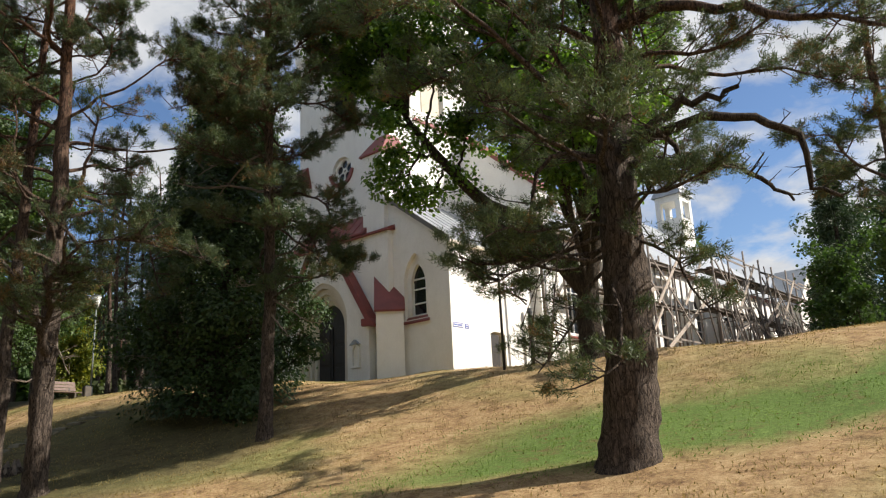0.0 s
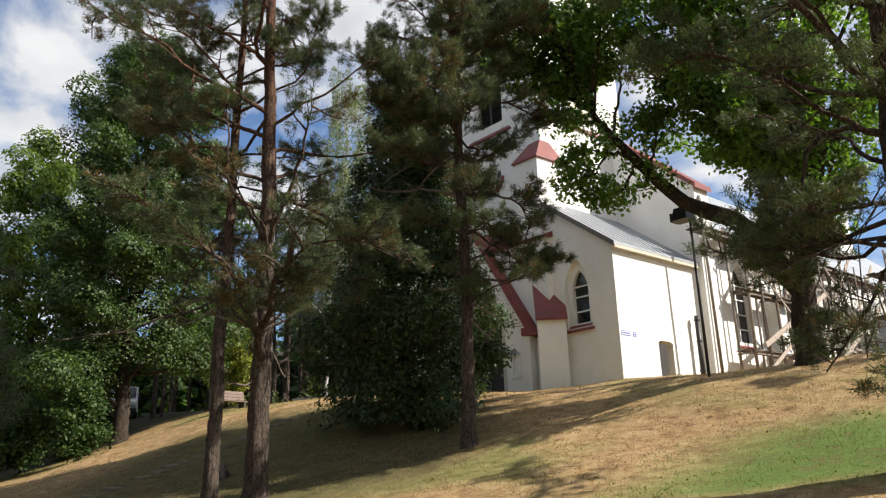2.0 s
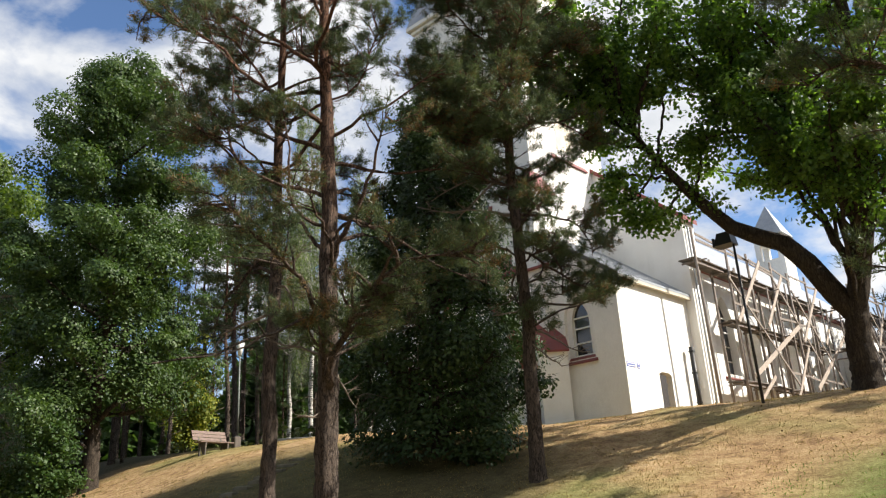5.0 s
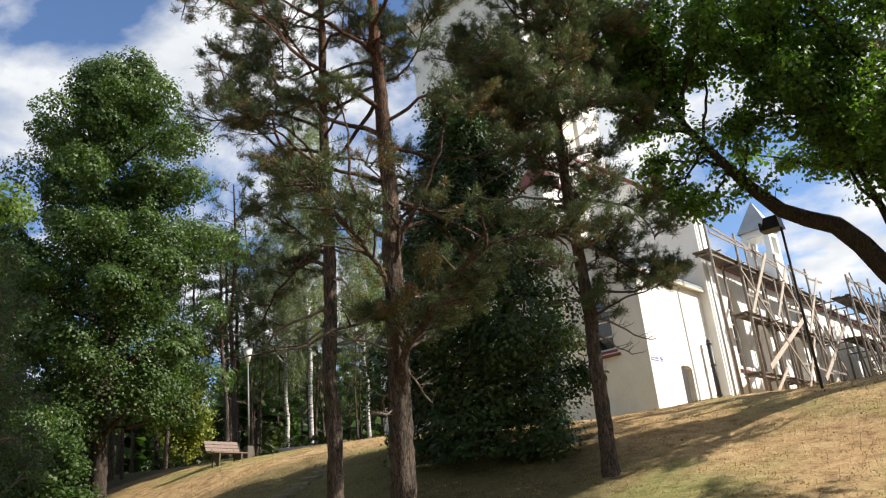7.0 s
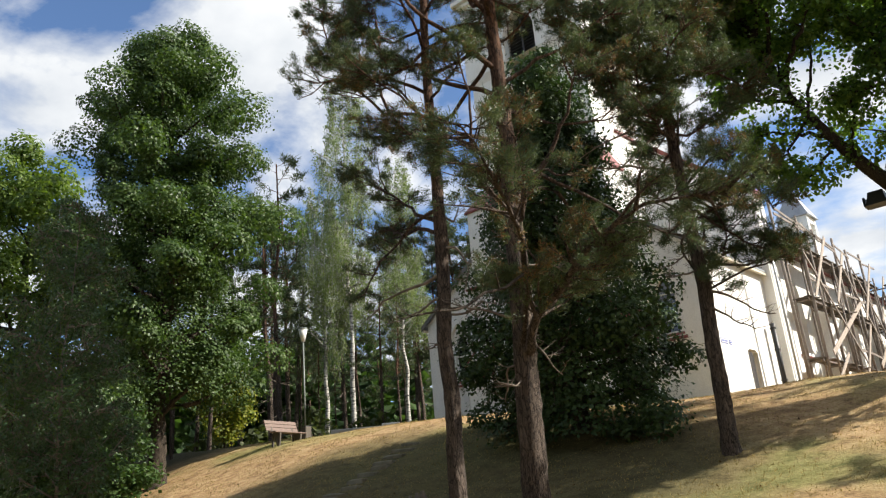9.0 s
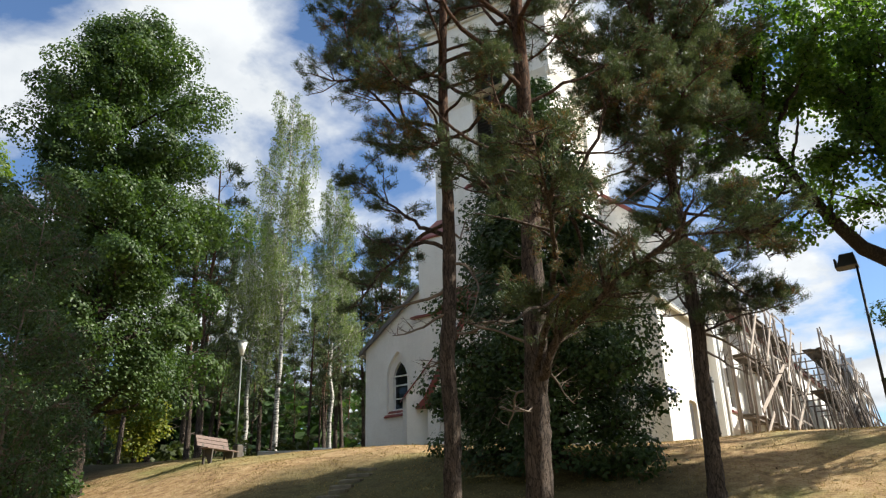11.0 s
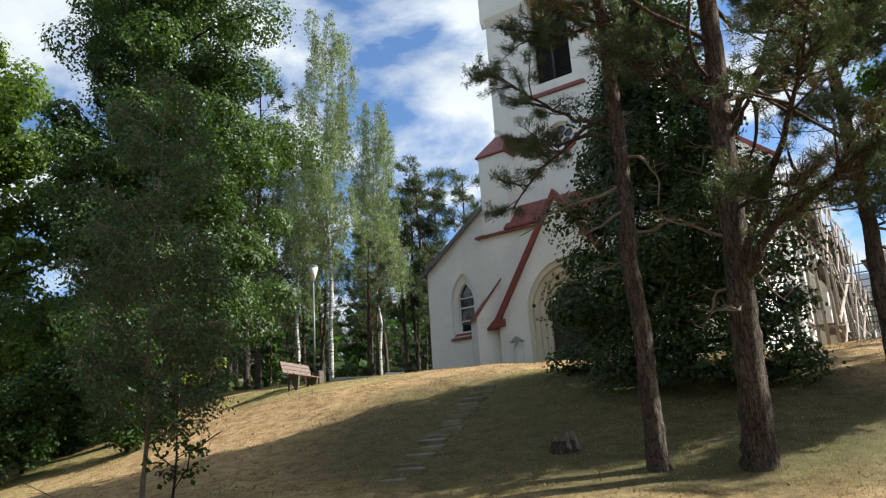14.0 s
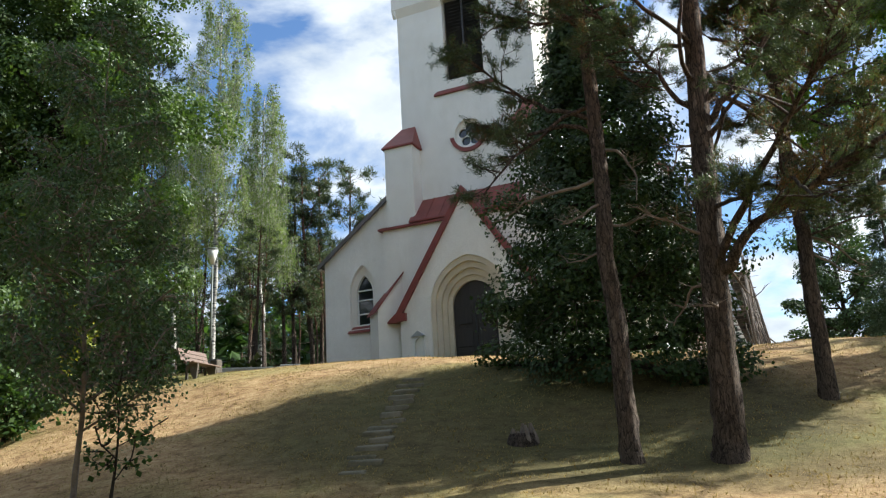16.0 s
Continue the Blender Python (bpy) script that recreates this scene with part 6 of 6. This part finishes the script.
# ---- timber scaffolding along the nave ----
def scaffold():
    rng = random.Random(9)
    sc = thing("scaffolding", (-20.4, 34, 5.0), "rough timber pole scaffolding against the church wall", "scaffolding")

    def pole(a, b, rad, mat, name):
        d = Vector(b) - Vector(a)
        bm = bmesh.new()
        cone(bm, rad, rad * 0.8, 0, d.length, 7)
        bm.transform(Matrix.Translation(Vector(a) - Vector((-20.4, 34, 5.0))) @ d.to_track_quat("Z", "Y").to_matrix().to_4x4())
        return part(name, bm, mat, sc, smooth=True)

    def board(a, b, w, t, mat, name):
        d = Vector(b) - Vector(a)
        bm = bmesh.new()
        box(bm, -w / 2, w / 2, -t / 2, t / 2, 0, d.length)
        bm.transform(Matrix.Translation(Vector(a) - Vector((-20.4, 34, 5.0))) @ d.to_track_quat("Z", "Y").to_matrix().to_4x4())
        return part(name, bm, mat, sc)

    ys = [31.95, 35.2] + [38.2 + i * 2.9 for i in range(12)]
    levels = (6.9, 9.95, 12.65)
    XO, XI = -21.3, -22.15
    for i, y in enumerate(ys):
        XO = -21.3 if y < 47 else -19.7
        g = gz(XO, y) - 0.1
        lean = rng.uniform(-0.1, 0.14)
        top = rng.uniform(13.9, 14.8)
        pole((XO, y, g), (XO + lean, y + rng.uniform(-0.25, 0.25), top), 0.085, TIMBER, "pole")
        if i:
            pole((XI, y + 0.1, g), (XI + 0.05, y + rng.uniform(-0.1, 0.1), rng.uniform(13.2, 14.0)), 0.08, TIMBER, "pole")
        for z in levels[0 if i else 2:]:
            pole((XI - 0.1 if i else XI, y + 0.05, z - 0.1), (XO + rng.uniform(0.2, 0.5), y + 0.1, z - 0.1), 0.05, TIMBER, "transom")
        if i < len(ys) - 1:
            y2 = ys[i + 1]
            for z in levels:
                if i == 0 and z < 12:
                    continue
                board((XO - 0.1, y - 0.2, z - 0.06 + rng.uniform(-0.05, 0.05)), (XO - 0.1, y2 + 0.2, z - 0.06), 0.05, 0.15, TIMBER, "ledger")
                for k in range(3 if y < 47 else 4):
                    x = XO - 0.12 - k * 0.30
                    board((x, y - rng.uniform(0.1, 0.4), z + 0.02 + rng.uniform(0, 0.03)), (x, y2 + rng.uniform(0, 0.4), z + 0.02 + rng.uniform(0, 0.03)), 0.31, 0.05, DARKTIMBER, "plank")
                if rng.random() < 0.45:
                    board((XO + 0.1, y, z + 0.95), (XO + 0.1, y2 + 0.1, z + 0.95 + rng.uniform(-0.25, 0.25)), 0.04, 0.13, TIMBER, "guard_rail")
            board((XO + 0.1, y, 13.75 + rng.uniform(-0.2, 0.2)), (XO + 0.1, y2, 13.75 + rng.uniform(-0.2, 0.2)), 0.04, 0.12, TIMBER, "guard_rail")
        # long diagonal boards nailed across the poles
        if 1 <= i < len(ys) - 3:
            a, c = rng.uniform(-0.3, 0.3), rng.uniform(-0.4, 0.4)
            if i % 3 == 1:
                board((XO + 0.13, y + 0.9 + a, 7.2), (XO + 0.13, ys[i + 3] + a, 11.2 + c), 0.05, 0.27, PALEBOARD, "brace")
                board((XO + 0.18, y + a, 9.9), (XO + 0.18, y + 4.2 + a, 13.9), 0.05, 0.22, PALEBOARD, "brace")
                board((XO + 0.15, y - 0.2, 12.6 + c), (XO + 0.15, y + 7.2, 7.0), 0.05, 0.14, TIMBER, "brace")
            elif i % 3 == 2:
                board((XO + 0.16, y + 1.2 + a, 10.2), (XO + 0.16, y + 4.6 + a, 13.6), 0.05, 0.22, PALEBOARD, "brace")
                board((XO + 0.14, y - 1.9 + a, 5.8), (XO + 0.14, y + 0.6, 7.4), 0.05, 0.2, PALEBOARD, "brace")
            else:
                board((XO + 0.14, y + a, 13.2), (XO + 0.14, y + 5.4, 8.8), 0.05, 0.15, TIMBER, "brace")
                board((XO + 0.18, y + 0.4, 6.4), (XO + 0.18, y + 3.6, 9.6), 0.05, 0.2, PALEBOARD, "brace")
        if 34 < y < 47:
            v = y + 1.5
            pole((XO + 0.1, v, gz(XO, v) - 0.1), (XO + 0.1, v + rng.uniform(-0.9, 0.9), rng.uniform(12.4, 14.4)), 0.06, TIMBER, "pole")
            pole((XI + 0.1, v + 0.7, gz(XO, v) - 0.1), (XI + 0.1, v + rng.uniform(0.2, 1.2), rng.uniform(12.4, 13.8)), 0.055, TIMBER, "pole")
        if y > 47:
            for k in range(6):
                v = y + k * 0.48
                pole((XO + rng.uniform(-0.2, 1.5), v, gz(XO, v) - 0.1), (XO + rng.uniform(-0.6, 0.3), v + rng.uniform(-1.4, 1.4), rng.uniform(9.5, 14.6)), rng.uniform(0.045, 0.07), TIMBER if k % 3 else DARKTIMBER, "raker")
            for k in range(3):
                z = rng.uniform(5.6, 12.0)
                board((XO + 0.3, y - rng.uniform(0, 1), z), (XO + 0.3, y + rng.uniform(2.0, 4.0), z + rng.uniform(-1.6, 1.6)), 0.04, 0.16, DARKTIMBER if k else PALEBOARD, "brace")
    # raking props off the far corner
    for k in range(3):
        y, z = 66.5 + k * 1.6, 10.8 - k * 1.6
        pole((XO + 4.6 - k * 0.9, y - 0.5, gz(XO + 4.6 - k * 0.9, y - 0.5) - 0.1), (XO, y, z), 0.08, TIMBER, "prop")
        pole((XO + 1.6 + k * 0.5, y, gz(XO + 2, y) - 0.1), (XO + 1.6 + k * 0.5, y, 8.6 - k * 0.5), 0.06, TIMBER, "pole")
    return sc


scaffold()

# ---- grass and litter ----
def grass_tufts():
    rng = np.random.default_rng(6)
    n = 150000
    x = rng.uniform(-44, 2, n)
    s = rng.uniform(-15, 6, n)
    y = np.interp(x, CREST_X, CREST_Y) + s
    clump = np.sin(x * 2.1 + 1.3 * np.sin(y * 1.7)) * np.sin(y * 2.6 + np.sin(x)) + rng.normal(0, 0.5, n)
    keep = clump > -0.1
    x, y = x[keep], y[keep]
    m = len(x)
    strip = -0.62 * x + y
    lush = (strip > 15.4) & (strip < 21.2) & (x > -12.0)
    c = np.stack([x, y, ground_z(x, y) - 0.01], 1)
    d = unit(rng.normal(0, 0.6, (m, 3)) + np.array([0, 0, 1.0]))
    d[:, 2] = np.abs(d[:, 2])
    sd = unit(np.cross(d, rng.normal(0, 1, (m, 3))))
    h = rng.uniform(0.025, 0.075, (m, 1))
    v = np.stack([c - sd * 0.012, c + sd * 0.012, c + d * h], 1)
    for pick, mat, label in ((~lush, GRASSBLADE, "short dry grass blades on the slope"), (lush, GREENBLADE, "short green grass of the watered strip")):
        w = v[pick].reshape(-1, 3)
        tagged(new("grass", raw_mesh("grass", w, np.arange(len(w)).reshape(-1, 3), mat)), label, "grass", kind="stuff")


grass_tufts()


def fallen():
    rng = np.random.default_rng(8)
    x, s = rng.uniform(-36, -2, 1500), rng.uniform(-12, 4, 1500)
    y = np.interp(x, CREST_X, CREST_Y) + s
    c = np.stack([x, y, ground_z(x, y) + 0.03], 1)
    return raw_mesh("fallen_leaves", *leaves(c, 0.065, rng, 0.0, 0.7, 3.0), NEEDLEDRY)


tagged(new("fallen_leaves", fallen()), "scattered dry fallen leaves on the grass", "leaves", kind="stuff")
